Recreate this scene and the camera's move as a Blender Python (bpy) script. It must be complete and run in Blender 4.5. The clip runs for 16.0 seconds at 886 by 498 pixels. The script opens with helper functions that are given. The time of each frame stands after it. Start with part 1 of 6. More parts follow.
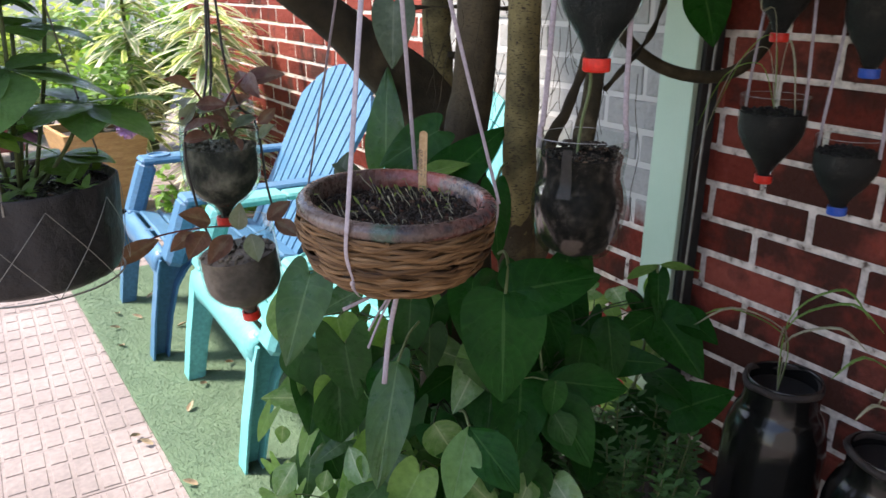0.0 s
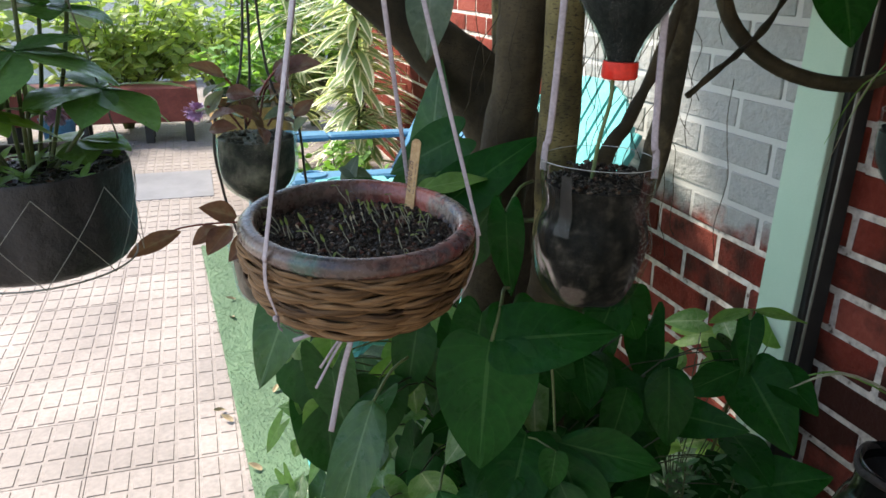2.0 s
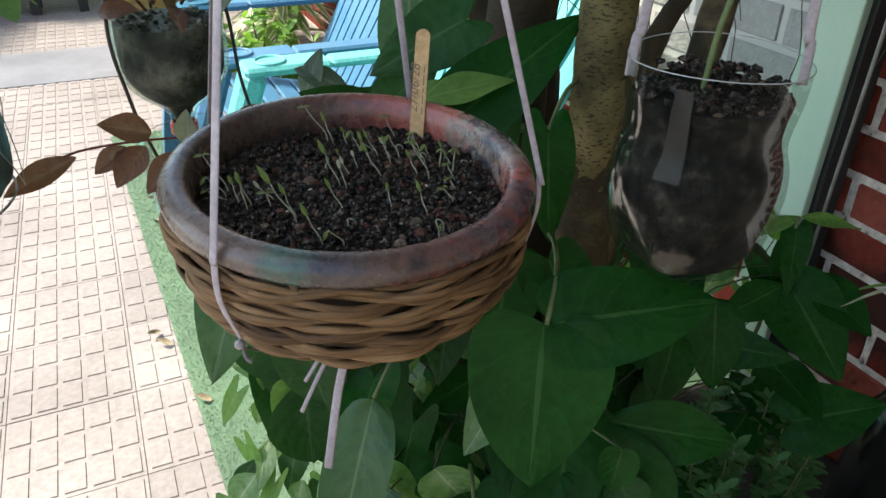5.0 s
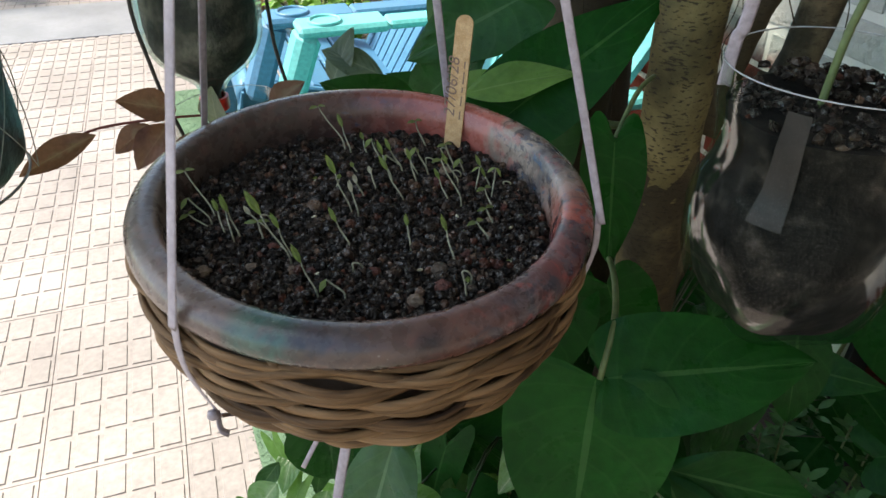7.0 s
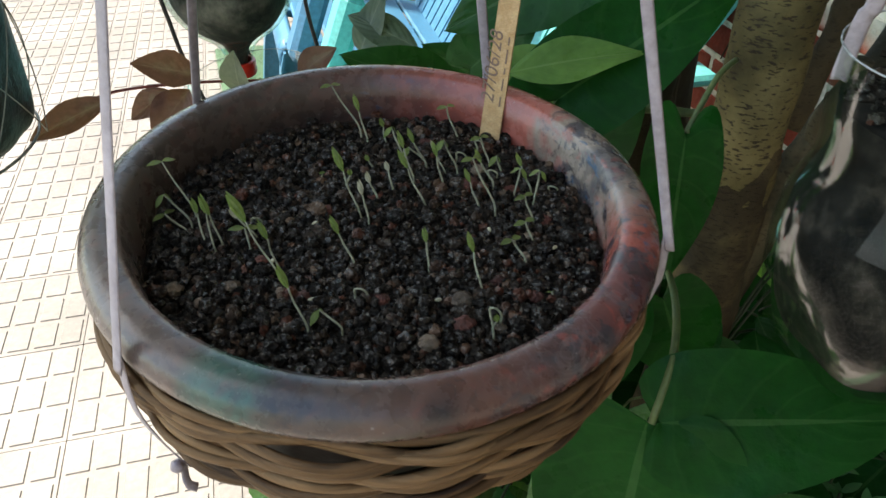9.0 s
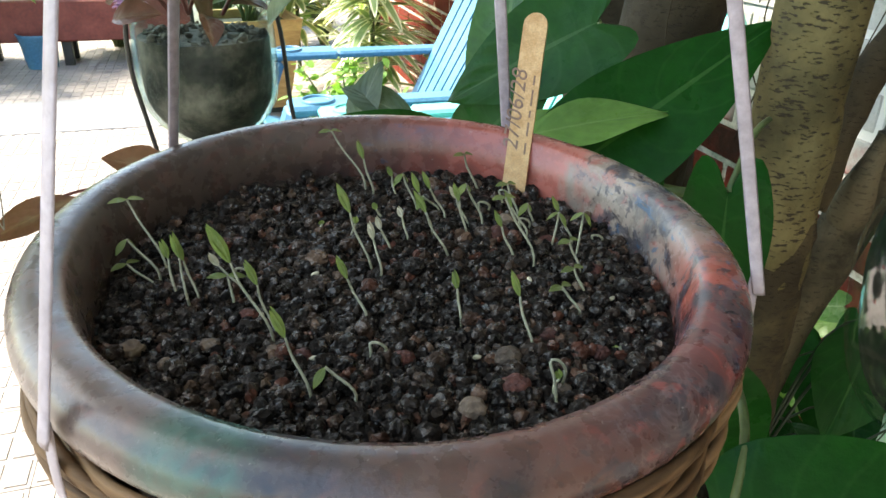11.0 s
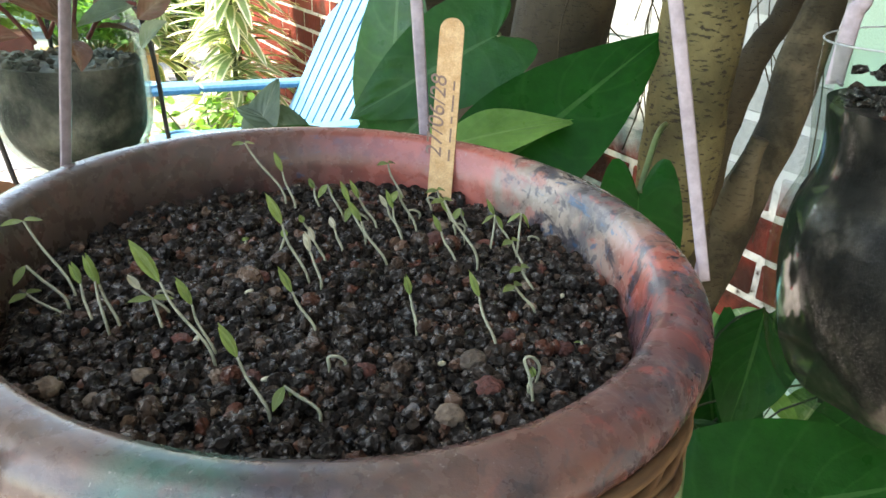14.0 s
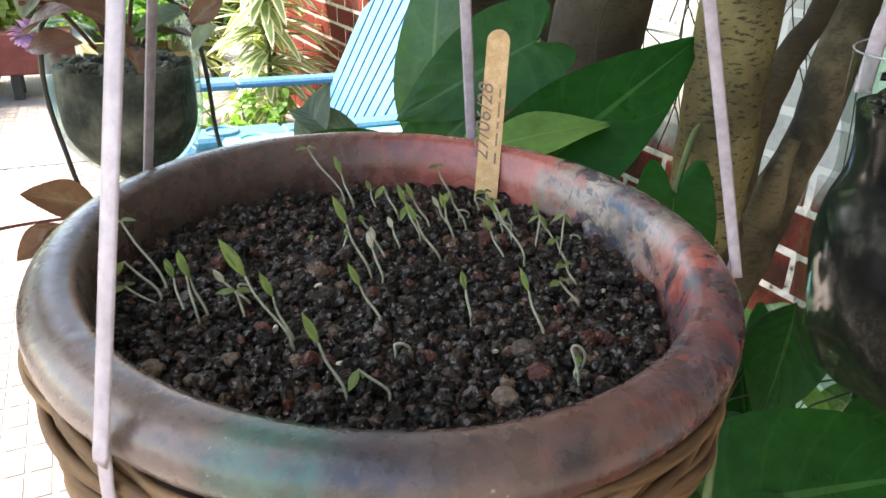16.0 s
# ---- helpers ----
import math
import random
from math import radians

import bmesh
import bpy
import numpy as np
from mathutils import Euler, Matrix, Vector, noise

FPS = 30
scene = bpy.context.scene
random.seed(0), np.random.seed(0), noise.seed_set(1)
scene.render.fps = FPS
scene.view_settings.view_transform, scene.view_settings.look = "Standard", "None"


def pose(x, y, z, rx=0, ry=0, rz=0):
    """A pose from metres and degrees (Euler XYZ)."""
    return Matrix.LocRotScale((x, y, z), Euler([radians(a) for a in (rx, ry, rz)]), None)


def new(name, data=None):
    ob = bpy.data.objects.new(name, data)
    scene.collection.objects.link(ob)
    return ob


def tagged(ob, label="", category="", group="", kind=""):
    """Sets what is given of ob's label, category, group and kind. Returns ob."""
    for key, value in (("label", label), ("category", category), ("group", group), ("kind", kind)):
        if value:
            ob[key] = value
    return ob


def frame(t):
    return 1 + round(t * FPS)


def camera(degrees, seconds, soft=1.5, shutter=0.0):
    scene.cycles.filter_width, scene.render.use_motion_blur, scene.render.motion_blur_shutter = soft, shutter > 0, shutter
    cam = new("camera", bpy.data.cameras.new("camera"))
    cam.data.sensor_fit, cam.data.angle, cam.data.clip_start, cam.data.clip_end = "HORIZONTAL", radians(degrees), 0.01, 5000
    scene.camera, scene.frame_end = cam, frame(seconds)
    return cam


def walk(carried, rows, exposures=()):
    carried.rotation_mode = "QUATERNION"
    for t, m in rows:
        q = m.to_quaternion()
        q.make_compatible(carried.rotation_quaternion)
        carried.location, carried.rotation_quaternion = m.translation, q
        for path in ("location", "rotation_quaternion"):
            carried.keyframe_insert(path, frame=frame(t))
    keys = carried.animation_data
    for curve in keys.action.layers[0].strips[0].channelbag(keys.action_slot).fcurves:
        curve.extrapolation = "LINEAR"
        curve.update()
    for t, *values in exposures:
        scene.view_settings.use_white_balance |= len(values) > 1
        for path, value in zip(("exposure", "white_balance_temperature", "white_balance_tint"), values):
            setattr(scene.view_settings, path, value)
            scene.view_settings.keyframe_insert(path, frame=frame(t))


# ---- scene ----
cam = camera(62.3, 16.0, shutter=0.5)
METRES, EYE, TILT, LEAN, TURN = 0.9, 1.25, -19.2, -0.6, -32.2
ROWS = [
    (0.0, 0.0, 0.0, 0.0, -0.0, 0.0, -0.0),
    (0.5, 0.0458, 0.0434, 0.0185, 3.09, -0.51, -1.81),
    (1.0, 0.1008, 0.0919, 0.04, 6.12, -0.59, -2.58),
    (1.5, 0.1729, 0.1423, 0.0572, 10.23, -1.12, -3.61),
    (2.0, 0.2143, 0.1862, 0.0662, 13.06, -1.77, -5.08),
    (2.5, 0.1947, 0.2253, 0.074, 13.39, -3.11, -5.52),
    (3.0, 0.1611, 0.3061, 0.0939, 11.45, -5.16, -4.29),
    (3.5, 0.1289, 0.3494, 0.0991, 10.23, -7.48, -3.86),
    (6.0, 0.0354, 0.4995, 0.135, 6.32, -14.18, -2.79),
    (6.5, 0.0476, 0.5312, 0.1488, 9.83, -15.52, -3.81),
    (7.0, 0.0663, 0.5587, 0.1483, 12.39, -15.46, -4.28),
    (7.5, 0.0738, 0.5851, 0.1506, 14.54, -16.34, -4.75),
    (8.0, 0.0649, 0.6092, 0.1535, 15.32, -17.36, -4.85),
    (8.5, 0.0666, 0.6281, 0.1538, 16.02, -17.7, -5.52),
    (9.0, 0.0546, 0.6404, 0.1527, 16.34, -18.48, -5.9),
    (9.5, 0.0393, 0.6558, 0.1502, 15.49, -17.68, -5.96),
    (10.0, 0.0351, 0.6683, 0.1306, 15.88, -13.41, -5.8),
    (12.5, 0.0037, 0.7013, 0.0864, 9.59, -4.92, -5.24),
    (13.0, 0.0032, 0.6941, 0.0872, 8.53, -4.57, -4.55),
    (13.5, -0.0049, 0.6929, 0.0872, 5.92, -4.13, -3.5),
    (14.0, -0.0045, 0.6965, 0.0857, 3.84, -4.22, -3.04),
    (14.5, -0.0125, 0.6976, 0.0863, 3.21, -4.5, -2.38),
    (15.0, -0.0152, 0.6897, 0.0905, 3.91, -3.99, -2.15),
    (15.5, -0.0111, 0.6783, 0.0896, 5.26, -3.81, -3.01),
    (16.0, -0.0116, 0.6714, 0.0889, 6.13, -4.86, -3.07),
]
walk(cam, [(t, pose(0, 0, EYE, TILT, LEAN, TURN) @ pose(METRES * x, METRES * y, METRES * z, 90 + pitch, roll, yaw)) for t, x, y, z, yaw, pitch, roll in ROWS],
     [(0.0, 1.72, 7200, 20), (1.0, 1.7, 7200, 15), (3.7, 1.68, 7150, 5), (5.8, 1.82, 7300, 7), (8.5, 1.88, 7400, 2), (9.5, 2.1, 7500, 1), (12.5, 2.98, 7800, 5), (15.0, 3.0, 7800, 7), (16.0, 2.72, 7800, 10)])

# ---- world, sun, exposure ----
world = bpy.data.worlds.new("sky")
world.use_nodes = True
wn = world.node_tree.nodes
sky = wn.new("ShaderNodeTexSky")
sky.sky_type, sky.sun_disc = "NISHITA", False
sky.sun_elevation, sky.sun_rotation = radians(53), radians(-51)
world.node_tree.links.new(sky.outputs[0], wn["Background"].inputs[0])
wn["Background"].inputs[1].default_value = 0.15
scene.world = world
sun = new("sun", bpy.data.lights.new("sun", "SUN"))
sun.data.energy, sun.data.angle, sun.data.color = 3.5, radians(9), (1.0, 0.96, 0.9)
SUN_TO = Vector((0.5, -0.4, -0.85))
sun.matrix_world = Matrix.Translation((-3, 3, 6)) @ SUN_TO.to_track_quat("-Z", "Y").to_matrix().to_4x4()

# ---- mesh helpers ----
RND = random.Random(7)


class Buf:
    """Vertices, faces and uv of one mesh."""

    def __init__(self):
        self.v, self.f, self.uv = [], [], []

    def add(self, verts, faces, m=None, uvs=None):
        k = len(self.v)
        self.v += [tuple(m @ Vector(p)) if m else tuple(p) for p in verts]
        self.f += [tuple(i + k for i in f) for f in faces]
        self.uv += uvs if uvs else [(0.5, 0.5)] * len(verts)
        return self

    def box(self, lo, hi, m=None, c=0.004):
        """A box with chamfered edges."""
        vs, ids = [], {}
        for sx in (0, 1):
            for sy in (0, 1):
                for sz in (0, 1):
                    for ax in range(3):
                        p = [(lo, hi)[s][i] + (0 if i == ax else (c, -c)[s]) for i, s in enumerate((sx, sy, sz))]
                        ids[sx, sy, sz, ax] = len(vs)
                        vs.append(p)
        fs = []
        for ax in range(3):
            a, b = [i for i in range(3) if i != ax]
            for s in (0, 1):
                q = []
                for u, w in ((0, 0), (1, 0), (1, 1), (0, 1)):
                    k = [0, 0, 0]
                    k[ax], k[a], k[b] = s, u, w
                    q.append(ids[(*k, ax)])
                fs.append(q if (s == 1) != (ax == 1) else q[::-1])
        for ax in range(3):
            a, b = [i for i in range(3) if i != ax]
            for u in (0, 1):
                for w in (0, 1):
                    k0, k1 = [0, 0, 0], [0, 0, 0]
                    k0[a] = k1[a] = u
                    k0[b] = k1[b] = w
                    k1[ax] = 1
                    q = [ids[(*k0, a)], ids[(*k1, a)], ids[(*k1, b)], ids[(*k0, b)]]
                    fs.append(q if ((u == w) == (ax == 1)) else q[::-1])
        for sx in (0, 1):
            for sy in (0, 1):
                for sz in (0, 1):
                    q = [ids[sx, sy, sz, 0], ids[sx, sy, sz, 1], ids[sx, sy, sz, 2]]
                    fs.append(q if (sx + sy + sz) % 2 else q[::-1])
        return self.add(vs, fs, m)

    def tube(self, pts, radii, n=8, flat=1.0, side=None):
        """A tube along pts. flat: height over width of its section; side: the direction of its width."""
        pts = [Vector(p) for p in pts]
        if not hasattr(radii, "__len__"):
            radii = [radii] * len(pts)
        vs, us = [], []
        prev = Vector(side) if side else None
        for i, p in enumerate(pts):
            t = (pts[min(i + 1, len(pts) - 1)] - pts[max(i - 1, 0)]).normalized()
            if prev is None:
                prev = t.orthogonal()
            x = (prev - t * prev.dot(t)).normalized()
            y = t.cross(x)
            prev = x
            for k in range(n):
                a = 2 * math.pi * k / n
                vs.append(p + radii[i] * (math.cos(a) * x + flat * math.sin(a) * y))
                us.append((i / max(1, len(pts) - 1), k / n))
        fs = [(i * n + k, i * n + (k + 1) % n, (i + 1) * n + (k + 1) % n, (i + 1) * n + k) for i in range(len(pts) - 1) for k in range(n)]
        fs += [tuple(range(n))[::-1], tuple(range((len(pts) - 1) * n, len(pts) * n))]
        return self.add(vs, fs, None, us)

    def ring(self, pts, r, n=7, flat=1.0):
        """A closed tube."""
        pts = [Vector(p) for p in pts]
        m, vs = len(pts), []
        for i, p in enumerate(pts):
            t = (pts[(i + 1) % m] - pts[i - 1]).normalized()
            x = Vector((p.x, p.y, 0)).normalized()
            x = (x - t * x.dot(t)).normalized()
            y = t.cross(x)
            vs += [p + r * (math.cos(2 * math.pi * k / n) * x * flat + math.sin(2 * math.pi * k / n) * y) for k in range(n)]
        fs = [(i * n + k, ((i + 1) % m) * n + k, ((i + 1) % m) * n + (k + 1) % n, i * n + (k + 1) % n) for i in range(m) for k in range(n)]
        return self.add(vs, fs)

    def lathe(self, profile, n=40, m=None, bulge=None, seam=False):
        """A turned shape from (radius, height) pairs. bulge(angle, index): a factor on the radius."""
        vs = []
        w = n + 1 if seam else n
        for i, (r, z) in enumerate(profile):
            for k in range(w):
                a = 2 * math.pi * k / n
                q = r * (bulge(a, i) if bulge else 1)
                vs.append((q * math.cos(a), q * math.sin(a), z))
        fs = [(i * w + k, (i + 1) * w + k, (i + 1) * w + (k + 1) % w, i * w + (k + 1) % w) for i in range(len(profile) - 1) for k in range(n)]
        return self.add(vs, fs, m, [(k / n, i / (len(profile) - 1)) for i in range(len(profile)) for k in range(w)])

    def disc(self, r, z, n=40, m=None):
        return self.add([(r * math.cos(2 * math.pi * k / n), r * math.sin(2 * math.pi * k / n), z) for k in range(n)], [tuple(range(n))], m)

    def blob(self, p, r, squash=(1, 1, 1), rough=0.25, level=1, rnd=None):
        """An irregular lump."""
        rnd = rnd or RND
        vs, fs = ICO[level]
        turn = Euler((rnd.random() * 6, rnd.random() * 6, rnd.random() * 6)).to_matrix()
        out = []
        for q in vs:
            w = turn @ (Vector(q) * r * (1 + rough * (rnd.random() - 0.5) * 2))
            out.append((p[0] + w.x * squash[0], p[1] + w.y * squash[1], p[2] + w.z * squash[2]))
        return self.add(out, fs)

    def leaf(self, base, tip, width, shape, up=(0, 0, 1), bend=0.15, fold=0.2, ripple=0.0, cols=2, rows=13):
        """A leaf blade with its midrib from base to tip; uv: along, across."""
        base, tip = Vector(base), Vector(tip)
        y = tip - base
        L = y.length
        y /= L
        z = Vector(up)
        z = z - y * z.dot(y)
        z = z.normalized() if z.length > 1e-4 else y.orthogonal()
        x = y.cross(z)
        edge = spline(SHAPES[shape], rows)
        vs, us, fs = [], [], []
        n = 2 * cols + 1
        for i, (ex, ey) in enumerate(edge):
            s = i / (rows - 1)
            mid = max(0.0, s ** 1.25 - 0.02)
            for j in range(-cols, cols + 1):
                a = j / cols
                px = a * ex * width
                py = (mid + (ey - mid) * abs(a)) * L
                pz = fold * abs(px) - bend * L * max(0, py / L) ** 2 - bend * 0.6 * px * px / max(width, 1e-5) + ripple * L * math.sin(9 * s + 2.2 * a) * abs(a)
                vs.append(base + x * px + y * py + z * pz)
                us.append((s, 0.5 + 0.5 * a))
        for i in range(rows - 1):
            for j in range(n - 1):
                fs.append((i * n + j, i * n + j + 1, (i + 1) * n + j + 1, (i + 1) * n + j))
        return self.add(vs, fs, None, us)


def spline(pts, n):
    """n points along a Catmull-Rom curve through pts."""
    out = []
    for i in range(n):
        u = i / (n - 1) * (len(pts) - 1)
        k = min(int(u), len(pts) - 2)
        f = u - k
        p = [pts[min(max(k + d, 0), len(pts) - 1)] for d in (-1, 0, 1, 2)]
        out.append(tuple(0.5 * (2 * b + (c - a) * f + (2 * a - 5 * b + 4 * c - d) * f * f + (3 * b - a - 3 * c + d) * f ** 3) for a, b, c, d in zip(*p)))
    return out


SHAPES = {
    "heart": [(0, 0.02), (0.3, -0.13), (0.65, -0.15), (0.92, 0.02), (1, 0.22), (0.86, 0.46), (0.56, 0.70), (0.22, 0.90), (0, 1)],
    "arrow": [(0, 0.02), (0.3, -0.2), (0.66, -0.36), (0.92, -0.27), (0.9, 0.04), (0.86, 0.28), (0.66, 0.55), (0.28, 0.85), (0, 1)],
    "lance": [(0, 0), (0.3, 0.07), (0.75, 0.24), (1, 0.45), (0.86, 0.64), (0.5, 0.83), (0.18, 0.95), (0, 1)],
    "egg": [(0, 0), (0.55, 0.04), (0.93, 0.2), (1, 0.4), (0.85, 0.62), (0.52, 0.82), (0.2, 0.95), (0, 1)],
    "lobe": [(0, -0.02), (0.55, -0.08), (0.92, 0.04), (1, 0.26), (0.88, 0.5), (0.58, 0.74), (0.2, 0.93), (0, 1)],
    "strap": [(0.35, 0), (0.7, 0.1), (1, 0.35), (0.95, 0.6), (0.6, 0.85), (0, 1)],
}


def ico(level):
    bm = bmesh.new()
    bmesh.ops.create_icosphere(bm, subdivisions=level, radius=1)
    bm.verts.ensure_lookup_table()
    out = [tuple(v.co) for v in bm.verts], [tuple(v.index for v in f.verts) for f in bm.faces]
    bm.free()
    return out


ICO = {1: ico(1), 2: ico(2), 3: ico(3)}


def mesh_of(name, buf, material, smooth=True):
    me = bpy.data.meshes.new(name)
    me.from_pydata(buf.v, [], buf.f)
    uv = me.uv_layers.new(name="uv")
    loops = np.empty(len(me.loops), dtype=np.int32)
    me.loops.foreach_get("vertex_index", loops)
    uv.data.foreach_set("uv", np.array(buf.uv, dtype=np.float32)[loops].ravel())
    me.polygons.foreach_set("use_smooth", [smooth] * len(me.polygons))
    me.materials.append(material)
    me.validate()
    return me


def part(name, buf, material, parent=None, label="", smooth=True):
    ob = new(name, mesh_of(name, buf, material, smooth))
    if parent:
        ob.parent = parent
    return tagged(ob, label)


def thing(name, label, category, m=None, group="", kind=""):
    ob = new(name)
    ob.empty_display_size = 0.05
    if m:
        ob.matrix_world = m
    return tagged(ob, label, category, group, kind)


# ---- materials ----
def material(name, rough=0.5, metal=0.0, spec=0.5):
    mat = bpy.data.materials.new(name)
    mat.use_nodes = True
    b = mat.node_tree.nodes["Principled BSDF"]
    b.inputs["Roughness"].default_value = rough
    b.inputs["Metallic"].default_value = metal
    b.inputs["Specular IOR Level"].default_value = spec
    return mat, mat.node_tree.nodes, mat.node_tree.links, b


def node(nodes, kind, **values):
    n = nodes.new("ShaderNode" + kind)
    for k, v in values.items():
        if k in ("operation", "blend_type", "data_type", "wave_type", "bands_direction", "feature", "wave_profile"):
            if k == "operation":
                n.operation = v
            elif k == "blend_type":
                n.blend_type = v
            elif k == "data_type":
                n.data_type = v
            elif k == "feature":
                n.feature = v
            elif k == "wave_type":
                n.wave_type = v
            else:
                n.bands_direction = v
        else:
            n.inputs[k.replace("_", " ")].default_value = v
    return n


def ramp(nodes, stops):
    n = nodes.new("ShaderNodeValToRGB")
    els = n.color_ramp.elements
    while len(els) < len(stops):
        els.new(0.5)
    for e, (pos, col) in zip(els, stops):
        e.position, e.color = pos, (*col, 1) if len(col) == 3 else col
    return n


def noise_node(nodes, links, coord, scale, detail=4.0, stretch=None, rough=0.6):
    n = node(nodes, "TexNoise", Scale=scale, Detail=detail, Roughness=rough)
    if stretch:
        mp = nodes.new("ShaderNodeMapping")
        mp.inputs["Scale"].default_value = stretch
        links.new(coord, mp.inputs[0])
        coord = mp.outputs[0]
    links.new(coord, n.inputs["Vector"])
    return n.outputs["Fac"]


def mixed(nodes, links, fac, a, b, blend="MIX"):
    n = nodes.new("ShaderNodeMix")
    n.data_type, n.blend_type = "RGBA", blend
    for sock, v in ((n.inputs[0], fac), (n.inputs[6], a), (n.inputs[7], b)):
        if hasattr(v, "is_linked"):
            links.new(v, sock)
        elif isinstance(v, (int, float)):
            sock.default_value = v
        else:
            sock.default_value = (*v, 1)
    return n.outputs[2]


def maths(nodes, links, op, a, b=0.0, c=None):
    n = nodes.new("ShaderNodeMath")
    n.operation = op
    for i, v in enumerate((a, b, c)):
        if v is None:
            continue
        if hasattr(v, "is_linked"):
            links.new(v, n.inputs[i])
        else:
            n.inputs[i].default_value = v
    return n.outputs[0]


def bump(nodes, links, bsdf, height, strength=0.3, distance=0.002):
    n = node(nodes, "Bump", Strength=strength, Distance=distance)
    links.new(height, n.inputs["Height"])
    links.new(n.outputs[0], bsdf.inputs["Normal"])


def surface(name, stops, scale, rough=0.6, fine=None, strength=0.3, distance=0.002, stretch=None, spec=0.4, vary=0.0, world_space=False, detail=5.0, metal=0.0):
    """A mottled surface: colours by coarse noise, a finer noise over it, relief and a change from piece to piece."""
    mat, ns, ls, b = material(name, rough, metal, spec)
    co = ns.new("ShaderNodeNewGeometry").outputs["Position"] if world_space else ns.new("ShaderNodeTexCoord").outputs["Object"]
    big = noise_node(ns, ls, co, scale, detail, stretch)
    r = ramp(ns, stops)
    ls.new(big, r.inputs[0])
    small = noise_node(ns, ls, co, fine or scale * 9, 6.0, stretch)
    shade = ramp(ns, [(0.25, (0.72, 0.72, 0.72)), (0.75, (1.2, 1.2, 1.2))])
    ls.new(small, shade.inputs[0])
    col = mixed(ns, ls, 1.0, r.outputs[0], shade.outputs[0], "MULTIPLY")
    if vary:
        info = ns.new("ShaderNodeObjectInfo").outputs["Random"]
        v = ramp(ns, [(0, (1 - vary,) * 3), (1, (1 + vary,) * 3)])
        ls.new(info, v.inputs[0])
        col = mixed(ns, ls, 1.0, col, v.outputs[0], "MULTIPLY")
    ls.new(col, b.inputs["Base Color"])
    rr = ramp(ns, [(0.2, (max(0, rough - 0.12),) * 3), (0.8, (min(1, rough + 0.12),) * 3)])
    ls.new(small, rr.inputs[0])
    ls.new(rr.outputs[0], b.inputs["Roughness"])
    bump(ns, ls, b, small, strength, distance)
    return mat


def leaf_material(name, dark, light, vein, veins=1.0, variegation=0.0, patch=(0.6, 0.7, 0.55), rough=0.38, glow=0.3, edge=None, sheen=0.2):
    """A leaf: midrib and side veins by uv, mottling, light let through."""
    mat, ns, ls, b = material(name, rough, 0, sheen)
    uv = ns.new("ShaderNodeUVMap")
    uv.uv_map = "uv"
    sep = ns.new("ShaderNodeSeparateXYZ")
    ls.new(uv.outputs[0], sep.inputs[0])
    along, across = sep.outputs[0], maths(ns, ls, "ABSOLUTE", maths(ns, ls, "SUBTRACT", sep.outputs[1], 0.5))
    co = ns.new("ShaderNodeTexCoord").outputs["Object"]
    big = noise_node(ns, ls, co, 18.0, 3.0)
    rnd = ns.new("ShaderNodeNewGeometry").outputs["Random Per Island"]
    f = maths(ns, ls, "ADD", maths(ns, ls, "MULTIPLY", big, 0.7), maths(ns, ls, "MULTIPLY", rnd, 0.5))
    r = ramp(ns, [(0.25, dark), (0.95, light)])
    ls.new(f, r.inputs[0])
    fleck = ramp(ns, [(0.3, (0.82, 0.84, 0.8)), (0.7, (1.16, 1.14, 1.14))])
    ls.new(noise_node(ns, ls, co, 110.0, 5.0), fleck.inputs[0])
    col = mixed(ns, ls, 1.0, r.outputs[0], fleck.outputs[0], "MULTIPLY")
    if variegation:
        pn = noise_node(ns, ls, co, 60.0, 4.0)
        spread = maths(ns, ls, "SUBTRACT", maths(ns, ls, "ADD", pn, variegation * 0.35), across)
        pr = ramp(ns, [(0.38, (0, 0, 0)), (0.62, (1, 1, 1))])
        ls.new(spread, pr.inputs[0])
        col = mixed(ns, ls, maths(ns, ls, "MULTIPLY", pr.outputs[0], variegation), col, patch)
    mid = maths(ns, ls, "LESS_THAN", across, 0.022)
    wave = maths(ns, ls, "SINE", maths(ns, ls, "MULTIPLY", maths(ns, ls, "SUBTRACT", maths(ns, ls, "ADD", along, maths(ns, ls, "MULTIPLY", big, 0.10)), maths(ns, ls, "MULTIPLY", across, 0.45)), 48.0))
    side = ramp(ns, [(0.90, (0, 0, 0)), (0.995, (1, 1, 1))])
    ls.new(wave, side.inputs[0])
    col = mixed(ns, ls, maths(ns, ls, "MULTIPLY", side.outputs[0], 0.14 * veins), col, vein)
    col = mixed(ns, ls, maths(ns, ls, "MULTIPLY", mid, 0.75 * veins), col, vein)
    if edge:
        er = ramp(ns, [(0.30, (0, 0, 0)), (0.36, (1, 1, 1))])
        ls.new(across, er.inputs[0])
        col = mixed(ns, ls, er.outputs[0], col, edge)
    ls.new(col, b.inputs["Base Color"])
    lump = noise_node(ns, ls, co, 75.0, 4.0)
    bump(ns, ls, b, maths(ns, ls, "ADD", maths(ns, ls, "MULTIPLY", wave, 0.10), maths(ns, ls, "MULTIPLY", lump, 0.7)), 0.45, 0.003)
    gloss = ramp(ns, [(0.35, (max(0.12, rough - 0.16),) * 3), (0.65, (rough + 0.2,) * 3)])
    ls.new(noise_node(ns, ls, co, 42.0, 4.0), gloss.inputs[0])
    ls.new(gloss.outputs[0], b.inputs["Roughness"])
    tr = ns.new("ShaderNodeBsdfTranslucent")
    ls.new(mixed(ns, ls, 1.0, col, (1.5, 1.6, 0.7), "MULTIPLY"), tr.inputs[0])
    mx = ns.new("ShaderNodeMixShader")
